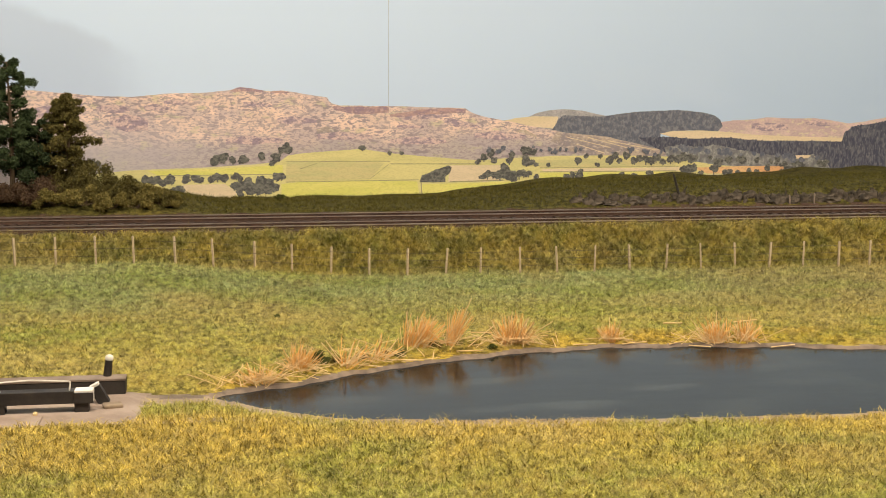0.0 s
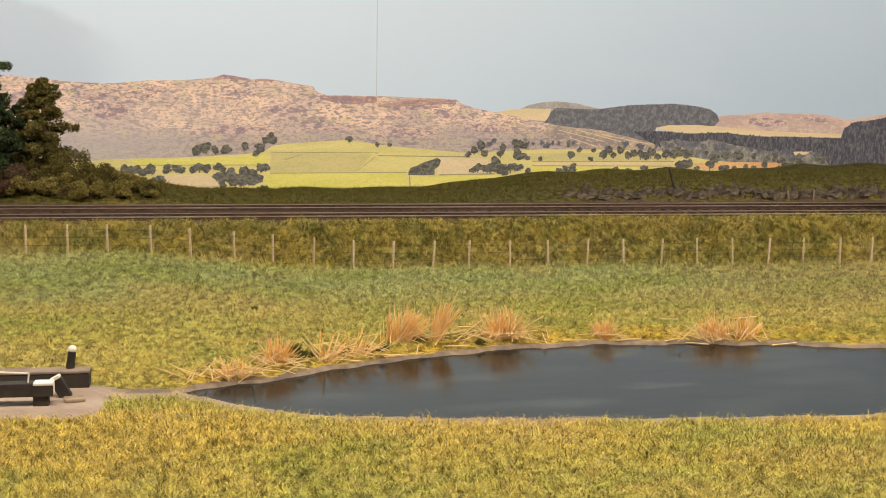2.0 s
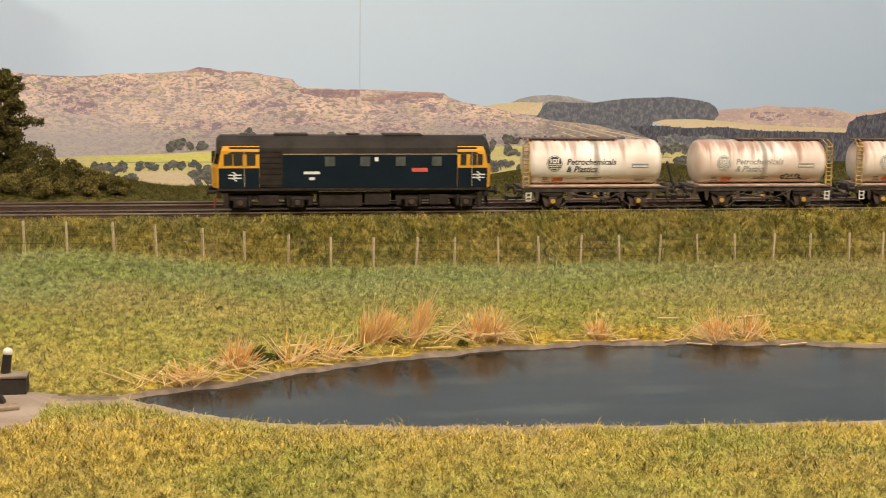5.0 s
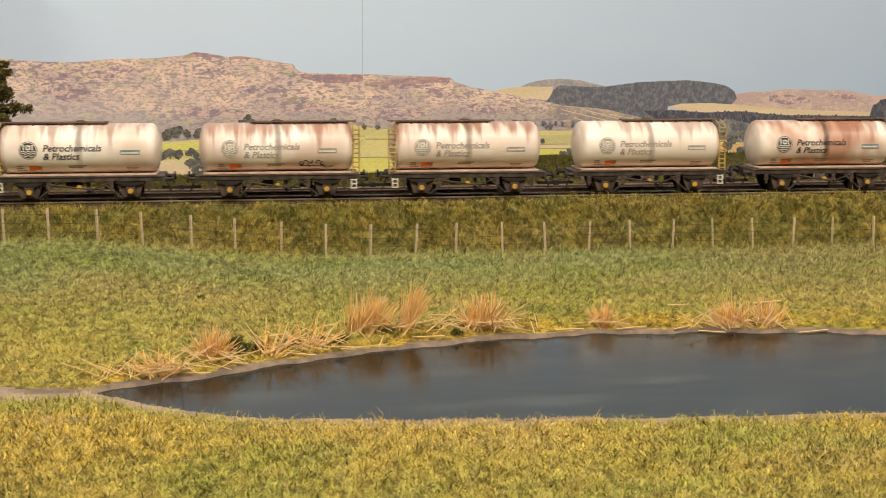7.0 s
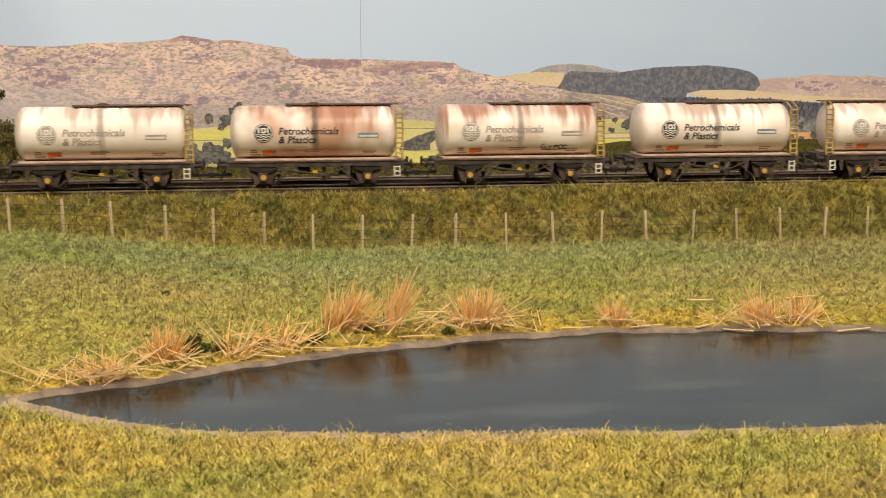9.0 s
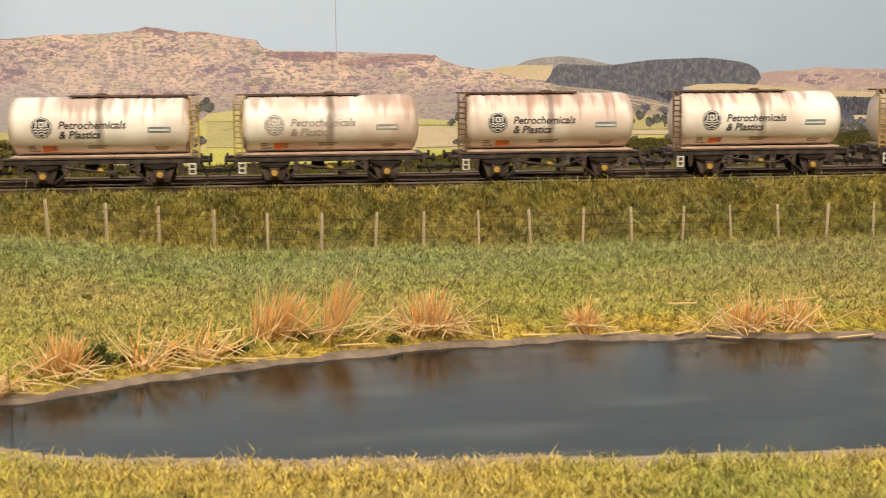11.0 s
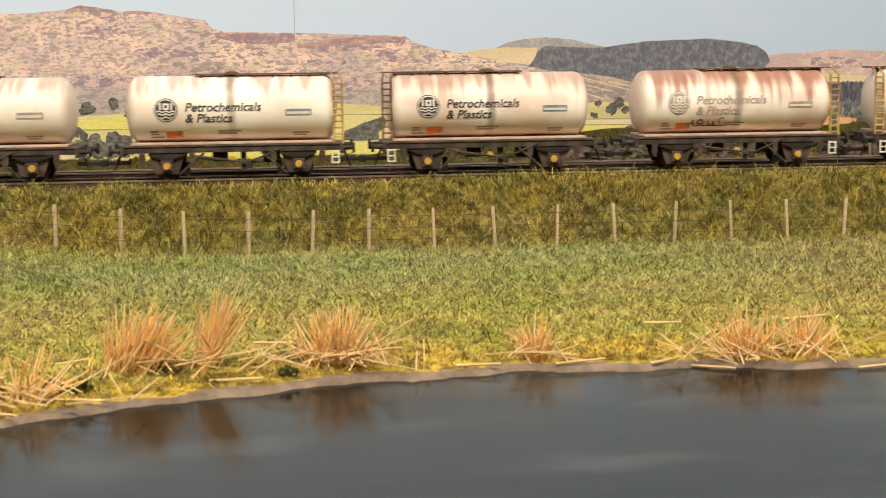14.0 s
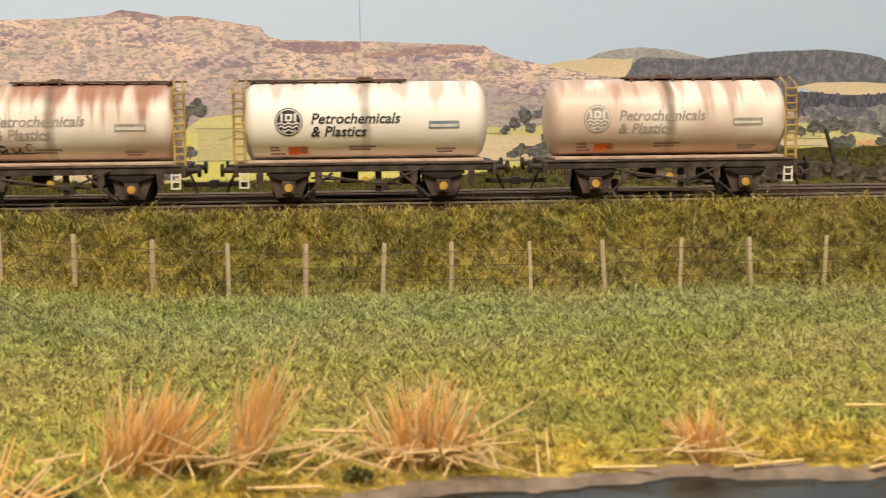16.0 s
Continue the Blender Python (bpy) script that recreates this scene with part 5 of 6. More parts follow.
wall("wall_south", -3.2, 4.4, -1.6, -1.5, -1.0, 1.4)
wall("wall_north", -3.2, 4.4, 2.2, 2.3, -1.0, 1.4)
wall("wall_west", -3.3, -3.2, -1.6, 2.3, -1.0, 1.4)
wall("wall_east", 4.4, 4.5, -1.6, 2.3, -1.0, 1.4)
tagged(part("floor", one(box, -3.3, 4.5, -1.6, 2.3, -1.1, -1.0), CARPET), "dark grey carpet floor", "floor", kind="structure")
tagged(part("ceiling", one(box, -3.3, 4.5, -1.6, 2.3, 1.4, 1.5), WALLPAINT), "plain painted ceiling", "ceiling", kind="structure")
tagged(part("trim", one(box, LEFT, RIGHT, 0.0, 0.018, -0.10, 0.012), FASCIA), "dark fascia board along the layout edge", "fascia", kind="structure")
tagged(part("baseboard", one(box, LEFT, RIGHT, 0.018, 1.36, -0.06, -0.03), FASCIA), "layout baseboard under the scenery", "baseboard", kind="structure")


# ---- tank wagons ----
RT, ZT = 0.0154, 0.0334
TANKL = 0.0488


def tank_mat(k, rust, dirt, red):
    """Cream tank paint; streaks run down from the filler and the walkway."""
    m, nt, b = nodes_of("tank_paint", 0.38, 0.0, 0.4)
    v = coords(nt)
    s = split_of(nt, v)
    off = nd(nt, "ShaderNodeMapping")
    off.inputs["Location"].default_value = (k * 1.37, k * 0.71, 0)
    nt.links.new(v, off.inputs["Vector"])
    w = off.outputs[0]
    streak = noise_of(nt, stretch_of(nt, w, 170.0, 20.0, 14.0), 1.0, 3.0)
    patch = noise_of(nt, w, 55.0, 4.0, 0.6)
    c = mix_of(nt, ramp_of(nt, patch, 0.3, 0.75), (0.93, 0.90, 0.85), (0.89, 0.83, 0.75))
    film = ramp_of(nt, math_of(nt, "ADD", math_of(nt, "MULTIPLY", patch, 0.02), s[2]), 0.042, 0.024)
    c = mix_of(nt, math_of(nt, "MULTIPLY", film, 0.14 + 0.38 * dirt, clamp=True), c, (0.48, 0.33, 0.22))
    c = mix_of(nt, math_of(nt, "MULTIPLY", ramp_of(nt, noise_of(nt, w, 26.0, 3.0), 0.34, 0.60), 0.95 * dirt), c, (0.48, 0.28 - 0.06 * red, 0.19 - 0.06 * red))
    top = ramp_of(nt, math_of(nt, "ADD", s[2], math_of(nt, "MULTIPLY", math_of(nt, "SUBTRACT", streak, 0.5), 0.05)), 0.0435 - 0.007 * rust, 0.0500)
    c = mix_of(nt, math_of(nt, "MULTIPLY", top, 0.35 + 0.5 * rust, clamp=True), c, (0.27 + 0.06 * red, 0.125, 0.078))
    run = math_of(nt, "MULTIPLY", ramp_of(nt, streak, 0.54, 0.68), ramp_of(nt, s[2], 0.024, 0.044))
    c = mix_of(nt, math_of(nt, "MULTIPLY", run, 0.55 * rust), c, (0.30, 0.145, 0.085))
    ax = math_of(nt, "ABSOLUTE", math_of(nt, "ADD", s[0], math_of(nt, "MULTIPLY", math_of(nt, "SUBTRACT", patch, 0.5), 0.004)))
    spill = ramp_of(nt, ax, 0.0030, 0.0006)
    c = mix_of(nt, math_of(nt, "MULTIPLY", math_of(nt, "MULTIPLY", spill, ramp_of(nt, math_of(nt, "ADD", s[2], math_of(nt, "MULTIPLY", noise_of(nt, w, 40.0), 0.02)), 0.024, 0.048)), 0.45 + 0.6 * dirt, clamp=True), c, (0.15, 0.095, 0.065))
    endm = ramp_of(nt, math_of(nt, "ABSOLUTE", s[0]), 0.042, 0.0485)
    c = mix_of(nt, math_of(nt, "MULTIPLY", endm, 0.45), c, (0.48, 0.34, 0.24))
    nt.links.new(c, b.inputs["Base Color"])
    nt.links.new(math_of(nt, "ADD", math_of(nt, "MULTIPLY", patch, 0.3), 0.25), b.inputs["Roughness"])
    return m


def hug(me, lift):
    """Lays a flat marking (x, z) on to the tank's near side."""
    for v in me.vertices:
        h = v.co.z - ZT
        v.co.y = -math.sqrt(max(RT * RT - h * h, 1e-8)) - lift


def marking(name, bm, material, parent, lift=0.00012, label=""):
    o = part(name, bm, material, parent, label)
    hug(o.data, lift)
    return o


def plate(bm, x0, x1, z0, z1):
    nx, nz = max(1, int((x1 - x0) / 0.002)), max(1, int((z1 - z0) / 0.0012))
    g = [[bm.verts.new((x0 + (x1 - x0) * i / nx, 0, z0 + (z1 - z0) * j / nz)) for i in range(nx + 1)] for j in range(nz + 1)]
    for j in range(nz):
        for i in range(nx):
            bm.faces.new((g[j][i], g[j][i + 1], g[j + 1][i + 1], g[j + 1][i]))
    return bm


def disc(bm, cx, cz, r0, r1, a0=0.0, a1=360.0, n=40, rings=5):
    grid = []
    for j in range(rings + 1):
        r = r0 + (r1 - r0) * j / rings
        grid.append([bm.verts.new((cx + r * math.cos(math.radians(a0 + (a1 - a0) * i / n)), 0, cz + r * math.sin(math.radians(a0 + (a1 - a0) * i / n)))) for i in range(n + 1)])
    for j in range(rings):
        for i in range(n):
            bm.faces.new((grid[j][i], grid[j][i + 1], grid[j + 1][i + 1], grid[j + 1][i]))
    return bm


def lettering(name, text, x, z, size, material, parent):
    cu = bpy.data.curves.new(name, "FONT")
    cu.body, cu.size, cu.shear, cu.resolution_u, cu.offset = text, size, 0.22, 3, size * 0.018
    tmp = new(name + "_tmp", cu)
    me = bpy.data.meshes.new_from_object(tmp.evaluated_get(bpy.context.evaluated_depsgraph_get()))
    bpy.data.objects.remove(tmp)
    for v in me.vertices:
        v.co = Vector((x + v.co.x, 0, z + v.co.y))
    hug(me, 0.00014)
    me.materials.clear()
    me.materials.append(material)
    o = new(name, me)
    o.parent = parent
    return o


def tank_body():
    bm = bmesh.new()
    rings = []
    prof = [(-TANKL, 0.0), (-TANKL + 0.0004, 0.30), (-TANKL + 0.0012, 0.60), (-TANKL + 0.0025, 0.84), (-TANKL + 0.0042, 0.955), (-TANKL + 0.006, 1.0)]
    prof = prof + [(x, 1.0) for x in np.linspace(-TANKL + 0.012, TANKL - 0.012, 9)] + [(-x, r) for x, r in prof[::-1]]
    seg = 40
    for x, r in prof:
        rr = max(r * RT, 0.0003)
        rings.append([(x, rr * math.cos(2 * math.pi * i / seg), ZT + rr * math.sin(2 * math.pi * i / seg)) for i in range(seg)])
    return loft(bm, rings)


def tank_wagon():
    """One wagon, ladder at its -x end; rail top is z = 0."""
    t = empty("tank_wagon")
    smooth(part("tank", tank_body(), WHITE, t))
    bm = bmesh.new()
    box(bm, -0.0495, 0.0495, -0.0145, -0.0125, 0.0140, 0.0166, 0.0002)
    part("solebar", bm, FRAME, t)
    part("solebar", one(box, -0.0495, 0.0495, 0.0125, 0.0145, 0.0140, 0.0166, 0.0002), FRAME, t)
    part("frame_plate", one(box, -0.0498, 0.0498, -0.0150, 0.0150, 0.0167, 0.0174, 0.0002), SOLE, t)
    part("cradle", one(box, -0.0460, 0.0460, -0.0132, 0.0132, 0.0175, 0.0186, 0.0003), CRADLE, t, "grimy pale tank cradle strip")
    for sx in (-1, 1):
        part("headstock", one(box, sx * 0.0500 - 0.0008, sx * 0.0500 + 0.0008, -0.0155, 0.0155, 0.0125, 0.0172, 0.0002), FRAME, t)
        for sy in (-1, 1):
            bm = bmesh.new()
            cyl(bm, (sx * 0.0505, sy * 0.0112, 0.0150), (sx * 0.0550, sy * 0.0112, 0.0150), 0.0012, 0.0010, 10)
            b = part("buffer", bm, FRAME, t)
            part("buffer_head", one(cyl, (sx * 0.0550, sy * 0.0112, 0.0150), (sx * 0.0562, sy * 0.0112, 0.0150), 0.0026, 0.0024, 14), FRAMEDARK, b)
        bm = one(box, sx * 0.054 - 0.0060, sx * 0.054 + 0.0060, -0.0012, 0.0012, 0.0080, 0.0098, 0.0003)
        box(bm, sx * 0.0592 - 0.0008, sx * 0.0592 + 0.0008, -0.0035, 0.0035, 0.0075, 0.0105)
        part("coupling", bm, FRAMEDARK, t)
        for sy in (-1, 1):
            x = sx * 0.030
            g = bmesh.new()
            loft(g, [[(x - 0.0085, sy * 0.0128, 0.0130), (x + 0.0085, sy * 0.0128, 0.0130), (x + 0.0048, sy * 0.0128, 0.0030), (x - 0.0048, sy * 0.0128, 0.0030)],
                     [(x - 0.0085, sy * 0.0136, 0.0130), (x + 0.0085, sy * 0.0136, 0.0130), (x + 0.0048, sy * 0.0136, 0.0030), (x - 0.0048, sy * 0.0136, 0.0030)]])
            w = part("axle_guard", g, SOLE, t)
            sp = bmesh.new()
            for q in range(4):
                box(sp, x - 0.0085 + 0.0016 * q, x + 0.0085 - 0.0016 * q, sy * 0.0146 - 0.0006, sy * 0.0146 + 0.0006, 0.0122 - 0.0006 * (q + 1), 0.0122 - 0.0006 * q)
            part("leaf_spring", sp, FRAMEDARK, w)
            bx = part("axlebox", one(box, x - 0.0026, x + 0.0026, sy * 0.0144 - 0.0008, sy * 0.0144 + 0.0008, 0.0045, 0.0094, 0.0003), SOLE, w)
            part("axlebox_cover", one(cyl, (x, sy * 0.0151, 0.0068), (x, sy * 0.0158, 0.0068), 0.0017, 0.0015, 16), AXLE, w, "yellow round axlebox cover")
        bm = bmesh.new()
        for sy in (-1, 1):
            cyl(bm, (0, sy * 0.0072, 0), (0, sy * 0.0092, 0), 0.0063, 0.0063, 24)
            cyl(bm, (0, sy * 0.0066, 0), (0, sy * 0.0073, 0), 0.0070, 0.0070, 24)
        cyl(bm, (0, -0.0125, 0), (0, 0.0125, 0), 0.0010, seg=8)
        for q in range(3):
            a = q * 2.094
            cyl(bm, (0.0035 * math.cos(a), -0.0094, 0.0035 * math.sin(a)), (0.0035 * math.cos(a), 0.0094, 0.0035 * math.sin(a)), 0.0007, seg=6)
        wheel = part("wheelset", bm, FRAMEDARK, t)
        wheel.location = (sx * 0.030, 0, 0.0063)
    bm = bmesh.new()
    cyl(bm, (-0.0215, -0.0135, 0.0105), (0.014, -0.0135, 0.0075), 0.0004, seg=6)
    cyl(bm, (0.008, -0.0148, 0.0082), (0.022, -0.0148, 0.0142), 0.00045, seg=6)
    part("brake_rod", bm, FRAME, t)
    for sx in (-1, 1):
        part("brake_strut", one(cyl, (sx * 0.0245, -0.0143, 0.0040), (sx * 0.0130, -0.0146, 0.0138), 0.00055, seg=6), FRAME, t)
        for q in (0.0185, 0.0410):
            g = one(box, sx * q - 0.0014, sx * q + 0.0014, -0.0150, -0.0142, 0.0098, 0.0140, 0.0003)
            box(g, sx * q - 0.0008, sx * q + 0.0008, -0.0152, -0.0146, 0.0080, 0.0100, 0.0002)
            part("frame_bracket", g, SOLE, t, "dusty brown frame bracket")
        part("brake_shoe", one(box, sx * 0.0212 - 0.0012, sx * 0.0212 + 0.0012, -0.0100, -0.0072, 0.0030, 0.0095, 0.0004), FRAMEDARK, t)
        part("end_pipe", one(cyl, (sx * 0.0512, -0.0060, 0.0138), (sx * 0.0545, -0.0066, 0.0060), 0.0006, seg=6), FRAME, t)
    part("brake_lever", one(cyl, (-0.0180, -0.0152, 0.0128), (0.0040, -0.0154, 0.0096), 0.0004, seg=6), SOLE, t, "dusty hand brake lever")
    bm = one(box, 0.0035, 0.0060, -0.0120, -0.0112, 0.0060, 0.0142, 0.0002)
    box(bm, 0.0062, 0.0085, -0.0148, -0.0128, 0.0066, 0.0100, 0.0003)
    part("brake_hanger", bm, FRAME, t)
    part("brake_cylinder", one(cyl, (-0.010, 0.0, 0.0105), (-0.003, 0.0, 0.0105), 0.0032, 0.0030, 12), FRAMEDARK, t)
    part("air_tank", one(cyl, (0.0135, -0.004, 0.0098), (0.0215, -0.004, 0.0098), 0.0028, 0.0028, 12), FRAME, t)
    part("release_valve", one(cyl, (-0.0005, -0.0150, 0.0094), (-0.0005, -0.0140, 0.0094), 0.0015, 0.0014, 12), AXLE, t, "yellow round valve cover")
    # ladder and walkway
    bm = bmesh.new()
    for x in (-0.0532, -0.0492):
        cyl(bm, (x, -0.0135, 0.0168), (x, -0.0120, 0.0462), 0.00055, seg=6)
    for q in range(10):
        z = 0.0185 + 0.0029 * q
        cyl(bm, (-0.0532, -0.0133, z), (-0.0492, -0.0133, z), 0.00045, seg=5)
    lad = part("ladder", bm, LADDER, t)
    bm = bmesh.new()
    cyl(bm, (-0.0532, -0.0120, 0.0462), (-0.0520, -0.0060, 0.0494), 0.0004, seg=6)
    cyl(bm, (-0.0492, -0.0120, 0.0462), (-0.0488, -0.0055, 0.0492), 0.0004, seg=6)
    part("ladder_hoop", bm, LADDER, lad)
    bm = one(box, -0.0500, 0.0165, -0.0052, 0.0052, 0.0490, 0.0497, 0.0002)
    for x in np.linspace(-0.044, 0.014, 8):
        box(bm, x - 0.0005, x + 0.0005, -0.0056, 0.0056, 0.0478, 0.0490)
    part("walkway", bm, RUSTWALK, t, "rusty brown top walkway")
    bm = bmesh.new()
    cyl(bm, (0, 0, 0.0480), (0, 0, 0.0502), 0.0034, 0.0034, 16)
    cyl(bm, (0, 0, 0.0502), (0, 0, 0.0507), 0.0026, 0.0020, 16)
    part("filler_lid", bm, RUSTWALK, t)
    bm = bmesh.new()
    for x in (-0.0512, -0.0480):
        box(bm, x - 0.0003, x + 0.0003, -0.0158, -0.0150, 0.0082, 0.0142)
    for z in (0.0084, 0.0110, 0.0136):
        box(bm, -0.0514, -0.0478, -0.0160, -0.0148, z - 0.0003, z + 0.0003)
    part("footstep", bm, OFFWHITE, t, "white wire footstep")
    for o in t.children:
        if o.name.split(".")[0] in ("ladder", "footstep"):
            o.location.x += 0.0026
        if o.name.split(".")[0] not in ("axle_guard", "wheelset", "release_valve", "brake_rod", "air_tank", "brake_cylinder"):
            o.location.z -= 0.0013
    return t


def livery(t, faint):
    """Near-side markings: they read the same way whichever end the ladder is."""
    dark, plates = (FADED if faint else NAVY), empty("markings")
    plates.parent = t
    bm = disc(bmesh.new(), -0.0295, 0.0335, 0.0, 0.0054)
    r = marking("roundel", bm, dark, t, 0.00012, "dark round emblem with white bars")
    bm = disc(bmesh.new(), -0.0295, 0.0335, 0.0046, 0.0050, rings=1)
    for x0, x1, z0, z1 in ((-0.0325, -0.0317, 0.0338, 0.0368), (-0.0308, -0.0281, 0.0359, 0.0366), (-0.0308, -0.0301, 0.0338, 0.0366), (-0.0308, -0.0281, 0.0338, 0.0345), (-0.0289, -0.0281, 0.0338, 0.0366), (-0.0274, -0.0266, 0.0338, 0.0368)):
        plate(bm, x0, x1, z0, z1)
    for z in (0.0302, 0.0316, 0.0329):
        half = math.sqrt(max(0.0042 ** 2 - (z - 0.0335) ** 2, 1e-7))
        pts = np.linspace(-half, half, 15)
        lo = [bm.verts.new((-0.0295 + p, 0, z - 0.0003 + 0.00035 * math.cos(p * 2100))) for p in pts]
        hi = [bm.verts.new((-0.0295 + p, 0, z + 0.0003 + 0.00035 * math.cos(p * 2100))) for p in pts]
        for i in range(14):
            bm.faces.new((lo[i], lo[i + 1], hi[i + 1], hi[i]))
    marking("emblem", bm, OFFWHITE, r, 0.00026)
    lettering("lettering", "Petrochemicals", -0.0212, 0.0328, 0.0056, dark, t)
    lettering("lettering", "& Plastics", -0.0212, 0.0278, 0.0056, dark, t)
    bx = marking("data_panel", plate(bmesh.new(), 0.0245, 0.0363, 0.0305, 0.0334), FADED if faint else PANELBLUE, t, 0.00012, "small blue-grey bordered panel")
    marking("panel_bar", plate(bmesh.new(), 0.0250, 0.0358, 0.0311, 0.0322), OFFWHITE, bx, 0.00026)
    ob = marking("hazard_plate", plate(bmesh.new(), -0.0300, -0.0262, 0.0205, 0.0237), ORANGE, t, 0.0001, "orange hazard plate")
    bm = bmesh.new()
    bm.faces.new([bm.verts.new(p) for p in ((-0.0253, 0, 0.0223), (-0.0240, 0, 0.0236), (-0.0227, 0, 0.0223), (-0.0240, 0, 0.0210))])
    marking("hazard_diamond", bm, PRINT, t, 0.0002)
    marking("hazard_plate", plate(bmesh.new(), -0.0262, -0.0224, 0.0209, 0.0238), ORANGE, t, 0.0001)
    bm = bmesh.new()
    for x0, x1, z in ((-0.0370, -0.0335, 0.0236), (-0.0370, -0.0330, 0.0224), (-0.0370, -0.0312, 0.0210), (-0.0065, 0.0040, 0.0236), (-0.0065, 0.0020, 0.0225), (0.0275, 0.0352, 0.0224), (0.0280, 0.0340, 0.0213)):
        marking("small_print", plate(bmesh.new(), x0, x1, z - 0.00035, z + 0.00035), PRINT, t, 0.0001)
    bm.free()
    bpy.data.objects.remove(plates)
    for o in t.children:
        if o.name.split('.')[0] in ('roundel', 'lettering', 'data_panel', 'hazard_plate', 'hazard_diamond', 'small_print'):
            o.location.z = -0.0013


def scrawl(t, x, z, seed):
    """Black spray squiggles, no letters."""
    rng = np.random.default_rng(seed)
    bm = bmesh.new()
    for k in range(6):
        cx, cz = x + 0.0026 * k, z + rng.uniform(-0.0008, 0.0008)
        disc(bm, cx, cz, 0.0009 * rng.uniform(0.7, 1.2), 0.0015, rng.uniform(0, 160), rng.uniform(200, 380), 14, 1)
    plate(bm, x - 0.001, x + 0.015, z - 0.0019, z - 0.0015)
    marking("spray_mark", bm, GRAFFITI, t, 0.0002, "black spray-painted squiggles").location.z = -0.0013


base = tank_wagon()
far_end = copy_thing(base, Matrix.Identity(4))
mirror = pose(0, 0, 0, 0, 0, 180)
# (ladder at the far end, faint lettering, rust, dirt, redness, spray marks)
CONSIST = ((0, 0, 0.35, 0.45, 0.2, None), (1, 1, 0.75, 0.5, 0.7, 0.0145), (0, 1, 0.9, 0.4, 0.6, None), (1, 1, 0.25, 0.3, 0.1, None),
           (1, 0, 0.6, 0.95, 0.6, None), (1, 1, 1.0, 0.45, 0.7, 0.014), (1, 0, 0.3, 0.35, 0.1, None), (0, 1, 0.25, 0.6, 0.1, None),
           (0, 0, 0.45, 0.5, 0.4, None), (0, 0, 0.4, 0.4, 0.2, None), (0, 1, 0.35, 0.3, 0.1, None), (1, 0, 0.25, 0.3, 0.3, None),
           (0, 0, 0.4, 0.5, 0.3, None), (1, 1, 1.0, 0.5, 0.6, -0.021), (0, 0, 0.15, 0.2, 0.1, None), (1, 1, 0.35, 0.6, 0.5, None))
STATES = {0: "lightly weathered", 1: "rust-streaked"}
wagons = []
for k, (turned, faint, rust, dirt, red, spray) in enumerate(CONSIST):
    w = copy_thing(base, Matrix.Identity(4))
    w.name = "tank_wagon"
    mt = tank_mat(k, rust, dirt, red)
    for o in list(w.children):
        if o.name.split(".")[0] in ("tank",):
            o.material_slots[0].link = "OBJECT"
            o.material_slots[0].material = mt
        if k in (8, 9, 12) and o.name.split(".")[0] == "ladder":
            for q in (o, *o.children):
                q.material_slots[0].link = "OBJECT"
                q.material_slots[0].material = LADDERDARK
        if turned and o.name.split(".")[0] in ("ladder", "walkway", "footstep"):
            o.matrix_local = Matrix.Diagonal((-1, 1, 1, 1)) @ o.matrix_local
    livery(w, faint)
    if spray is not None:
        scrawl(w, spray, 0.0240, 300 + k)
    tagged(w, "cream four-wheel tank wagon, %s, %s lettering%s" % ("heavily rust-streaked" if rust > 0.55 else ("grimy brown" if dirt > 0.55 else "lightly weathered"), "faded" if faint else "dark", ", spray-painted" if spray is not None else ""), "tank wagon", group="train of tank wagons")
    wagons.append(w)
for t in (base, far_end):
    for o in list(t.children_recursive):
        bpy.data.objects.remove(o)
    bpy.data.objects.remove(t)


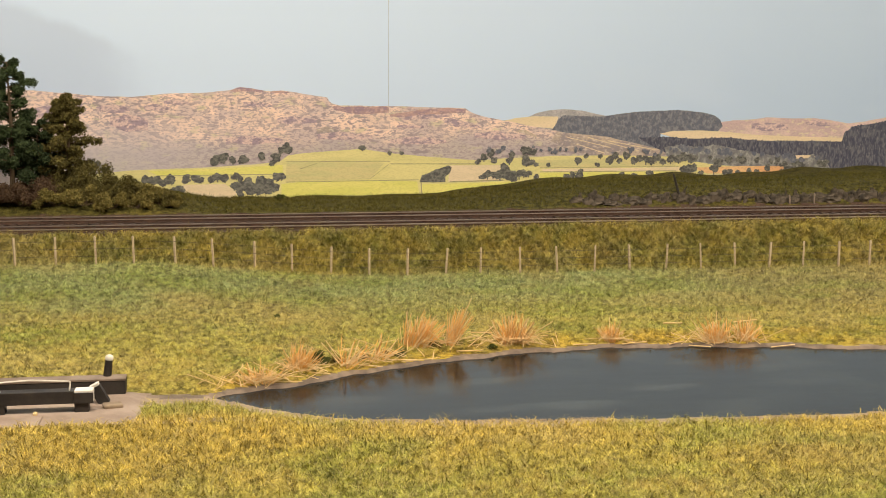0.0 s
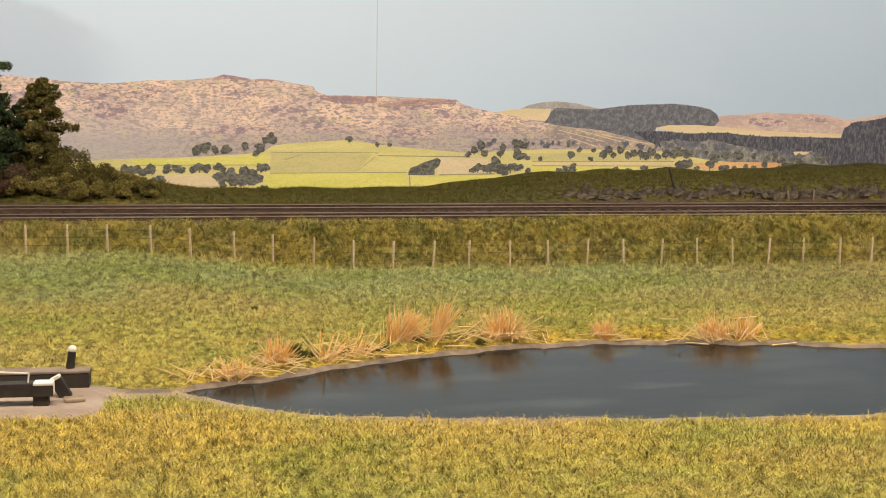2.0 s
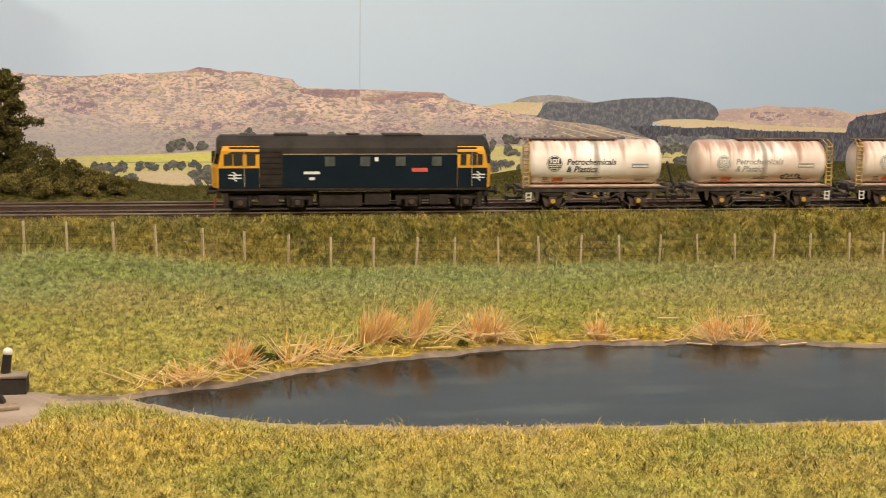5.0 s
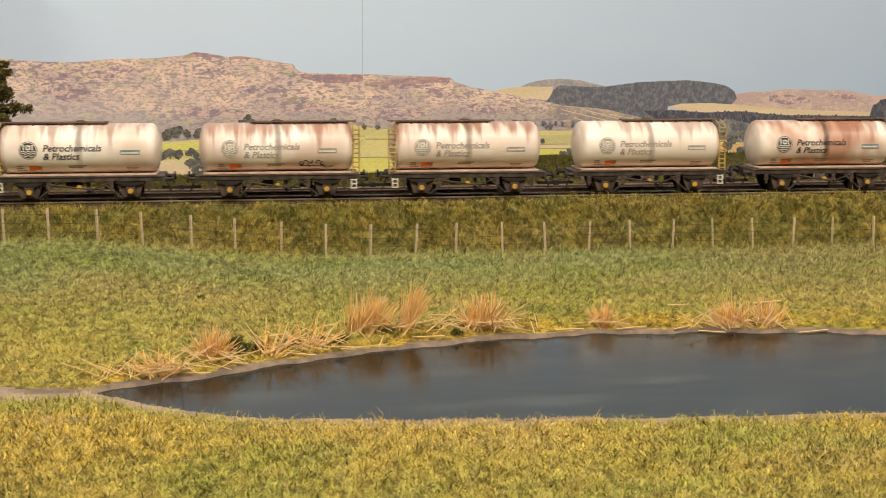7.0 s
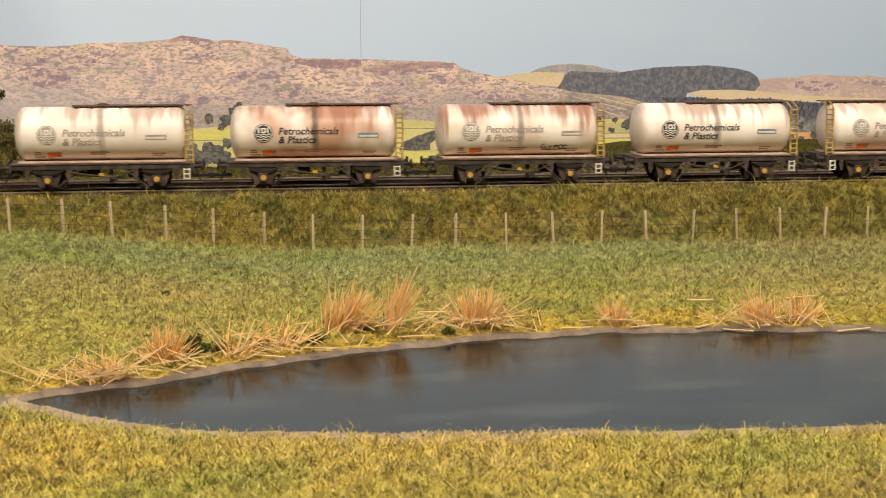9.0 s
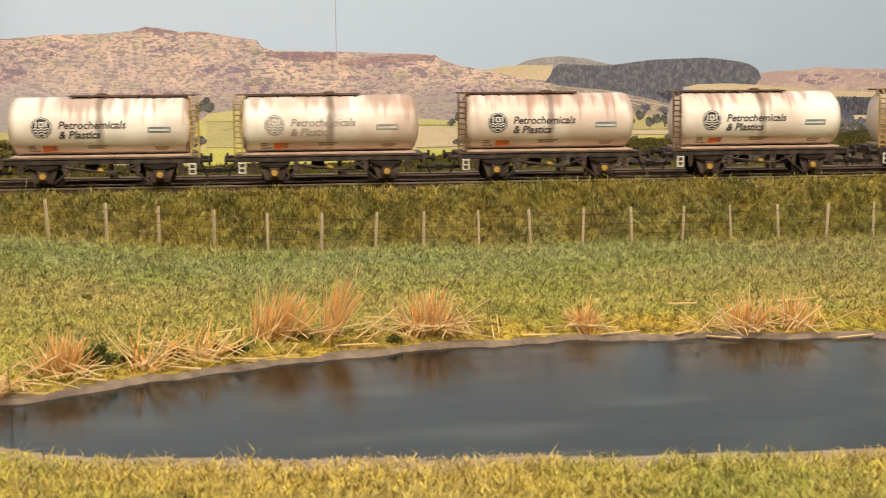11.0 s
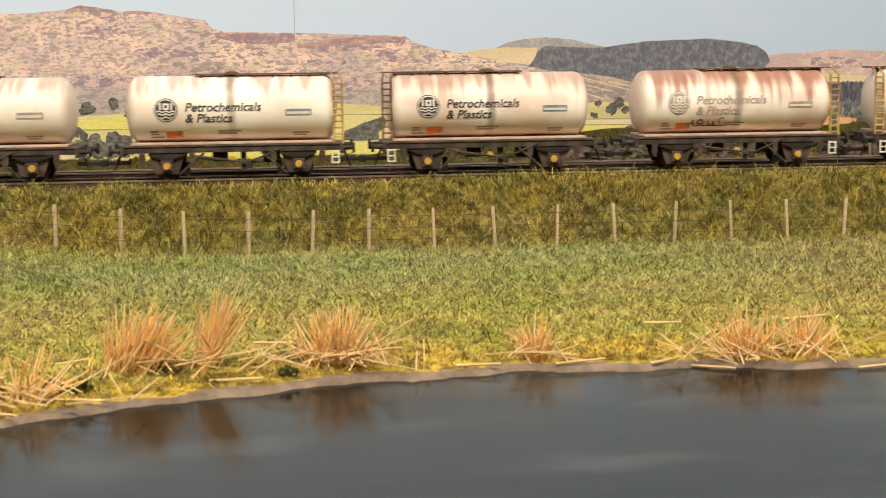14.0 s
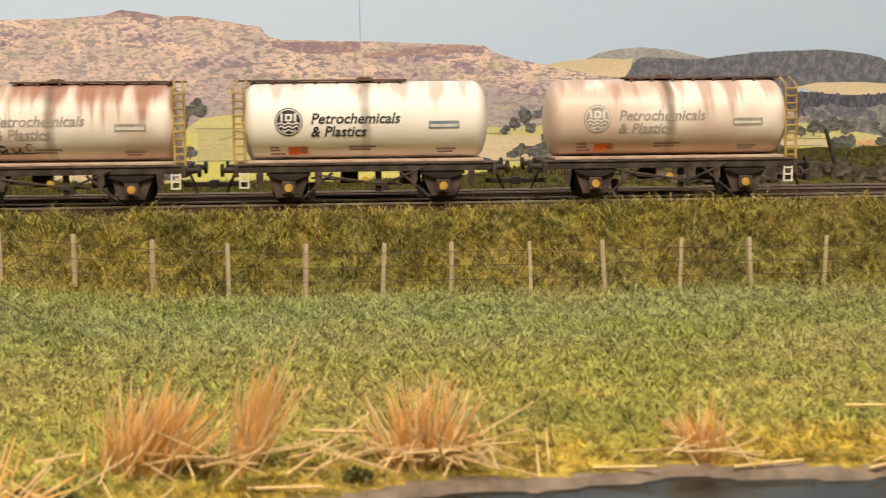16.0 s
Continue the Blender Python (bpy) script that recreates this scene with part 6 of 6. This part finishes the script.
# ---- diesel locomotive ----
def locomotive():
    t = empty("diesel_locomotive")
    tagged(t, "weathered blue diesel locomotive with yellow cab ends and sooty roof", "locomotive")
    W, ZB, ZC, ZR = 0.0172, 0.0168, 0.0388, 0.0505

    def section(x, w, zc, zr, zb=ZB):
        return [(x, -w, zb), (x, -w, zc - 0.001), (x, -w * 0.985, zc), (x, -w * 0.93, zc + (zr - zc) * 0.42), (x, -w * 0.78, zc + (zr - zc) * 0.75), (x, -w * 0.45, zr - 0.0006), (x, 0, zr),
                (x, w * 0.45, zr - 0.0006), (x, w * 0.78, zc + (zr - zc) * 0.75), (x, w * 0.93, zc + (zr - zc) * 0.42), (x, w * 0.985, zc), (x, w, zc - 0.001), (x, w, zb)]

    def lower(x, w):
        return [(x, -w, ZB), (x, -w, ZC), (x, w, ZC), (x, w, ZB)]

    part("body", loft(bmesh.new(), [lower(x, W) for x in (-0.0618, -0.03, 0.0, 0.03, 0.0678)]), LOCOBLUE, t)
    roof = bmesh.new()

    def arch(x, w, zr):
        return [p for p in section(x, w, ZC, zr, ZC)[1:-1]][1:-1] + [(x, w * 0.985, ZC), (x, -w * 0.985, ZC)][:0]
    rings = []
    for x, w, zr in ((-0.0895, W * 0.94, 0.0480), (-0.0870, W * 0.97, 0.0505), (-0.0800, W, ZR), (0, W, ZR), (0.0800, W, ZR), (0.0870, W * 0.97, 0.0505), (0.0895, W * 0.94, 0.0480)):
        rings.append([(x, -w, ZC + 0.0001), (x, -w * 0.96, ZC + (zr - ZC) * 0.35), (x, -w * 0.80, ZC + (zr - ZC) * 0.74), (x, -w * 0.45, zr - 0.0005), (x, 0, zr), (x, w * 0.45, zr - 0.0005), (x, w * 0.80, ZC + (zr - ZC) * 0.74), (x, w * 0.96, ZC + (zr - ZC) * 0.35), (x, w, ZC + 0.0001)])
    r = part("roof", loft(roof, rings), LOCOROOF, t, "soot-blackened curved roof")
    part("roof_hatch", one(box, -0.052, -0.030, -0.007, 0.007, ZR - 0.0004, ZR + 0.0008, 0.0003), LOCOROOF, r)
    part("roof_hatch", one(box, 0.020, 0.046, -0.008, 0.008, ZR - 0.0004, ZR + 0.0007, 0.0003), LOCOROOF, r)
    part("roof_fan", one(cyl, (0.0, 0, ZR - 0.0005), (0.0, 0, ZR + 0.0010), 0.0045, seg=18), LOCOROOF, r)
    for sy in (-1, 1):
        y = sy * (W + 0.0001)
        part("cantrail_line", one(box, -0.0470, 0.0678, y - 0.0002, y + 0.0002, ZC - 0.0001, ZC + 0.0003), POST, t, "thin pale line")
        part("body_skirt", one(box, -0.0885, 0.0885, y - 0.0004, y + 0.0004, ZB - 0.0016, ZB - 0.0002, 0.0001), LOCOFRAME, t)
        g = part("grille", one(box, -0.0618, -0.0470, y - 0.0003, y + 0.0003, ZB + 0.0008, ZC + 0.0028), LOCOGRILLE, t, "dirty brown side grille")
        for z in np.arange(ZB + 0.002, ZC + 0.002, 0.0036):
            part("louvre", one(box, -0.0612, -0.0476, y - 0.0006, y + 0.0006, z, z + 0.0006), LOCOGRILLE, g)
        for x in (-0.0165, 0.0065, 0.0300, 0.0540):
            wn = part("engine_window", one(box, x - 0.0032, x + 0.0032, y - 0.0003, y + 0.0003, 0.0310, 0.0372, 0.0001), SIDEPANE, t)
        part("nameplate", one(box, 0.0375, 0.0480, y - 0.0004, y + 0.0004, 0.0272, 0.0298, 0.0001), NAMEPLATE, t, "red nameplate")
        bm = one(box, -0.0335, -0.0230, y - 0.0002, y + 0.0002, 0.0258, 0.0276)
        box(bm, -0.0300, -0.0264, y - 0.0002, y + 0.0002, 0.0220, 0.0238)
        part("number_panel", bm, LOCOWHITE, t)
        part("lamp_bracket", one(box, 0.0128, 0.0152, y - 0.0003, y + 0.0003, 0.0342, 0.0368), LOCOWHITE, t)
    # cabs
    for sx in (-1, 1):
        c = bmesh.new()
        n = lambda k: sx * k
        # plan: slightly pointed front; rake above the waist
        xs0 = 0.0620 if sx < 0 else 0.0680
        plan = lambda xe, nose, w: [(n(xs0), -w), (n(xe), -w), (n(xe + nose * 0.8), -w * 0.55), (n(xe + nose), 0.0), (n(xe + nose * 0.8), w * 0.55), (n(xe), w), (n(xs0), w)]
        levels = ((ZB, 0.0885, 0.0040, W), (0.0300, 0.0885, 0.0045, W), (0.0310, 0.0882, 0.0042, W), (0.0412, 0.0862, 0.0036, W * 0.985), (0.0440, 0.0850, 0.0030, W * 0.93))
        cab = part("cab", loft(c, [[(x, y, z) for x, y in plan(xe, nose, w)] for z, xe, nose, w in levels]), LOCOYELLOW, t, "yellow cab end with dark windows")
        for sy in (-1, 1):
            y = sy * (W + 0.0002)
            part("door_panel", one(box, min(n(xs0 + 0.0002), n(0.0880)), max(n(xs0 + 0.0002), n(0.0880)), y - 0.0002, y + 0.0002, ZB, 0.0298), LOCOBLUE, cab, "blue lower cab side")
            for x0, x1 in (((0.0645, 0.0700), (0.0728, 0.0785), (0.0792, 0.0846)) if sx < 0 else ((0.0700, 0.0738), (0.0764, 0.0808), (0.0815, 0.0848))):
                part("side_window", one(box, min(n(x0), n(x1)), max(n(x0), n(x1)), y - 0.0003, y + 0.0001, 0.0318, 0.0388, 0.0001), GLASSDARK, cab)
            part("door_edge", one(box, min(n(xs0 + 0.0095), n(xs0 + 0.0098)), max(n(xs0 + 0.0095), n(xs0 + 0.0098)), y - 0.0004, y + 0.0004, ZB + 0.001, 0.0410), POST, cab)
            # double arrow as plain bars
            bm = bmesh.new()
            xc = -0.0778 if sx < 0 else 0.0822
            for z in (0.0234, 0.0254):
                box(bm, xc - 0.0042, xc + 0.0042, y - 0.0005, y + 0.0003, z - 0.0004, z + 0.0004)
            for x0, z0, x1, z1 in ((-0.0012, 0.0274, 0.0014, 0.0254), (-0.0014, 0.0254, 0.0014, 0.0234), (-0.0014, 0.0234, 0.0012, 0.0214)):
                vs = [bm.verts.new((xc + a, y - 0.0005 if sy < 0 else y + 0.0005, b)) for a, b in ((x0 - 0.0006, z0), (x0 + 0.0007, z0), (x1 + 0.0006, z1), (x1 - 0.0007, z1))]
                bm.faces.new(vs)
            part("emblem", bm, LOCOWHITE, cab, "white twin-bar emblem")
        # windscreens on the two raked front facets
        for sy in (-1, 1):
            def spot(u, z):
                f = (z - 0.0310) / (0.0412 - 0.0310)
                xe, nose, w = 0.0882 + (0.0862 - 0.0882) * f, 0.0042 - 0.0006 * f, W * (1 - 0.015 * f)
                return (n(xe + nose * 0.8 * u + 0.0003), sy * w * (1 - 0.45 * u), z)
            bm = bmesh.new()
            bm.faces.new([bm.verts.new(spot(u, z)) for u, z in ((0.06, 0.0325), (0.92, 0.0325), (0.92, 0.0402), (0.06, 0.0402))])
            bmesh.ops.solidify(bm, geom=bm.faces[:], thickness=0.0002)
            part("windscreen", bm, GLASSDARK, cab)
        bm = one(box, min(n(0.0898), n(0.0926)), max(n(0.0898), n(0.0926)), -0.0045, 0.0045, 0.0320, 0.0400, 0.0002)
        part("headcode_box", bm, GLASSDARK, cab)
        part("marker_light", one(cyl, (n(0.0918), 0.0055, 0.0262), (n(0.0926), 0.0055, 0.0262), 0.0017, 0.0017, 14), LAMPGLOW if sx < 0 else OFFWHITE, cab, "round marker light")
        part("marker_light", one(cyl, (n(0.0898), -0.0120, 0.0200), (n(0.0908), -0.0120, 0.0200), 0.0012, 0.0012, 12), AXLE, cab)
        part("bufferbeam", one(box, min(n(0.0860), n(0.0895)), max(n(0.0860), n(0.0895)), -0.0165, 0.0165, 0.0105, 0.0165, 0.0004), LOCOFRAME, t)
        for sy in (-1, 1):
            b = part("buffer", one(cyl, (n(0.0895), sy * 0.0112, 0.0140), (n(0.0945), sy * 0.0112, 0.0140), 0.0013, 0.0012, 10), LOCOFRAME, t)
            part("buffer_head", one(cyl, (n(0.0945), sy * 0.0112, 0.0140), (n(0.0957), sy * 0.0112, 0.0140), 0.0030, 0.0028, 16), FRAMEDARK, b)
        bm = bmesh.new()
        for y, z in ((-0.006, 0.0120), (0.006, 0.0120), (0.0, 0.0125), (-0.003, 0.0110)):
            cyl(bm, (n(0.0895), y, z), (n(0.0912), y, z - 0.0085), 0.0005, seg=5)
        part("brake_hose", bm, LOCOFRAME if sx > 0 else NAMEPLATE, t)
        # bogie
        x = n(0.0560)
        bg = empty("bogie")
        bg.parent, bg.location = t, (x, 0, 0)
        for sy in (-1, 1):
            y = sy * 0.0135
            bm = one(box, -0.0290, 0.0290, y - 0.0010, y + 0.0010, 0.0092, 0.0122, 0.0003)
            for q in (-0.0185, 0.0185):
                box(bm, q - 0.0042, q + 0.0042, y - 0.0016, y + 0.0016, 0.0040, 0.0100, 0.0003)
                box(bm, q - 0.0075, q + 0.0075, y - 0.0013, y + 0.0013, 0.0085, 0.0104, 0.0003)
            box(bm, -0.0065, 0.0065, y - 0.0018, y + 0.0018, 0.0052, 0.0120, 0.0004)
            box(bm, -0.0285, -0.0255, y - 0.0014, y + 0.0014, 0.0050, 0.0110, 0.0003)
            box(bm, 0.0255, 0.0285, y - 0.0014, y + 0.0014, 0.0050, 0.0110, 0.0003)
            part("bogie_frame", bm, LOCOFRAME, bg)
            for q in (-0.0185, 0.0185):
                part("axlebox", one(cyl, (q, y + sy * 0.0016, 0.0070), (q, y + sy * 0.0024, 0.0070), 0.0018, 0.0016, 12), SOLE, bg)
            for q in (-0.0125, 0.0125):
                part("bogie_spring", one(cyl, (q, sy * 0.0150, 0.0050), (q, sy * 0.0150, 0.0118), 0.0011, seg=8), FRAMEDARK, bg)
        for q in (-0.0185, 0.0185):
            bm = bmesh.new()
            for sy in (-1, 1):
                cyl(bm, (0, sy * 0.0072, 0), (0, sy * 0.0092, 0), 0.0070, 0.0070, 24)
                cyl(bm, (0, sy * 0.0066, 0), (0, sy * 0.0073, 0), 0.0078, 0.0078, 24)
            cyl(bm, (0, -0.012, 0), (0, 0.012, 0), 0.0012, seg=8)
            wh = part("wheelset", bm, FRAMEDARK, t)
            wh.location = (x + q, 0, 0.0070)
        part("footstep", one(box, n(0.0835) - 0.0016, n(0.0835) + 0.0016, -0.0165, -0.0150, 0.0040, 0.0150, 0.0002), LOCOFRAME, t)
    bm = one(box, -0.0235, 0.0050, -0.0150, 0.0150, 0.0040, 0.0138, 0.0010)
    part("fuel_tank", bm, LOCOFRAME, t, "grimy fuel tank")
    part("battery_box", one(box, 0.0065, 0.0230, -0.0155, 0.0155, 0.0052, 0.0138, 0.0005), LOCOGRILLE, t)
    part("chassis", one(box, -0.0860, 0.0860, -0.0120, 0.0120, 0.0125, 0.0166, 0.0003), FRAMEDARK, t)
    part("pipe", one(box, -0.0240, 0.0235, -0.0160, -0.0155, 0.0142, 0.0147), LOCOWHITE, t)
    return t


loco = locomotive()

for t in (near_track, far_track):
    sleepers(t)


# ---- what moves ----
SPEED, PITCH = 0.1650, 0.1200


def motions():
    turn = 360.0 / FPS
    for thing, x0 in [(loco, 0.3650 + SPEED * 3.5)] + [(w, 0.4466 + SPEED * 4 + PITCH * k) for k, w in enumerate(wagons)]:
        walk(thing, [(t, pose(x0 - SPEED * t, TRACKS[0], RAILZ)) for t in (0, 4, 8, 12, 16)])
        for o in thing.children:
            if o.name.split(".")[0] == "wheelset":
                x, r = o.location.x, o.location.z
                step_deg = math.degrees(SPEED / 15.0 / r)
                walk(o, [(i / 15.0, pose(x, 0, r, 0, -step_deg * i, 0)) for i in range(241)])


motions()
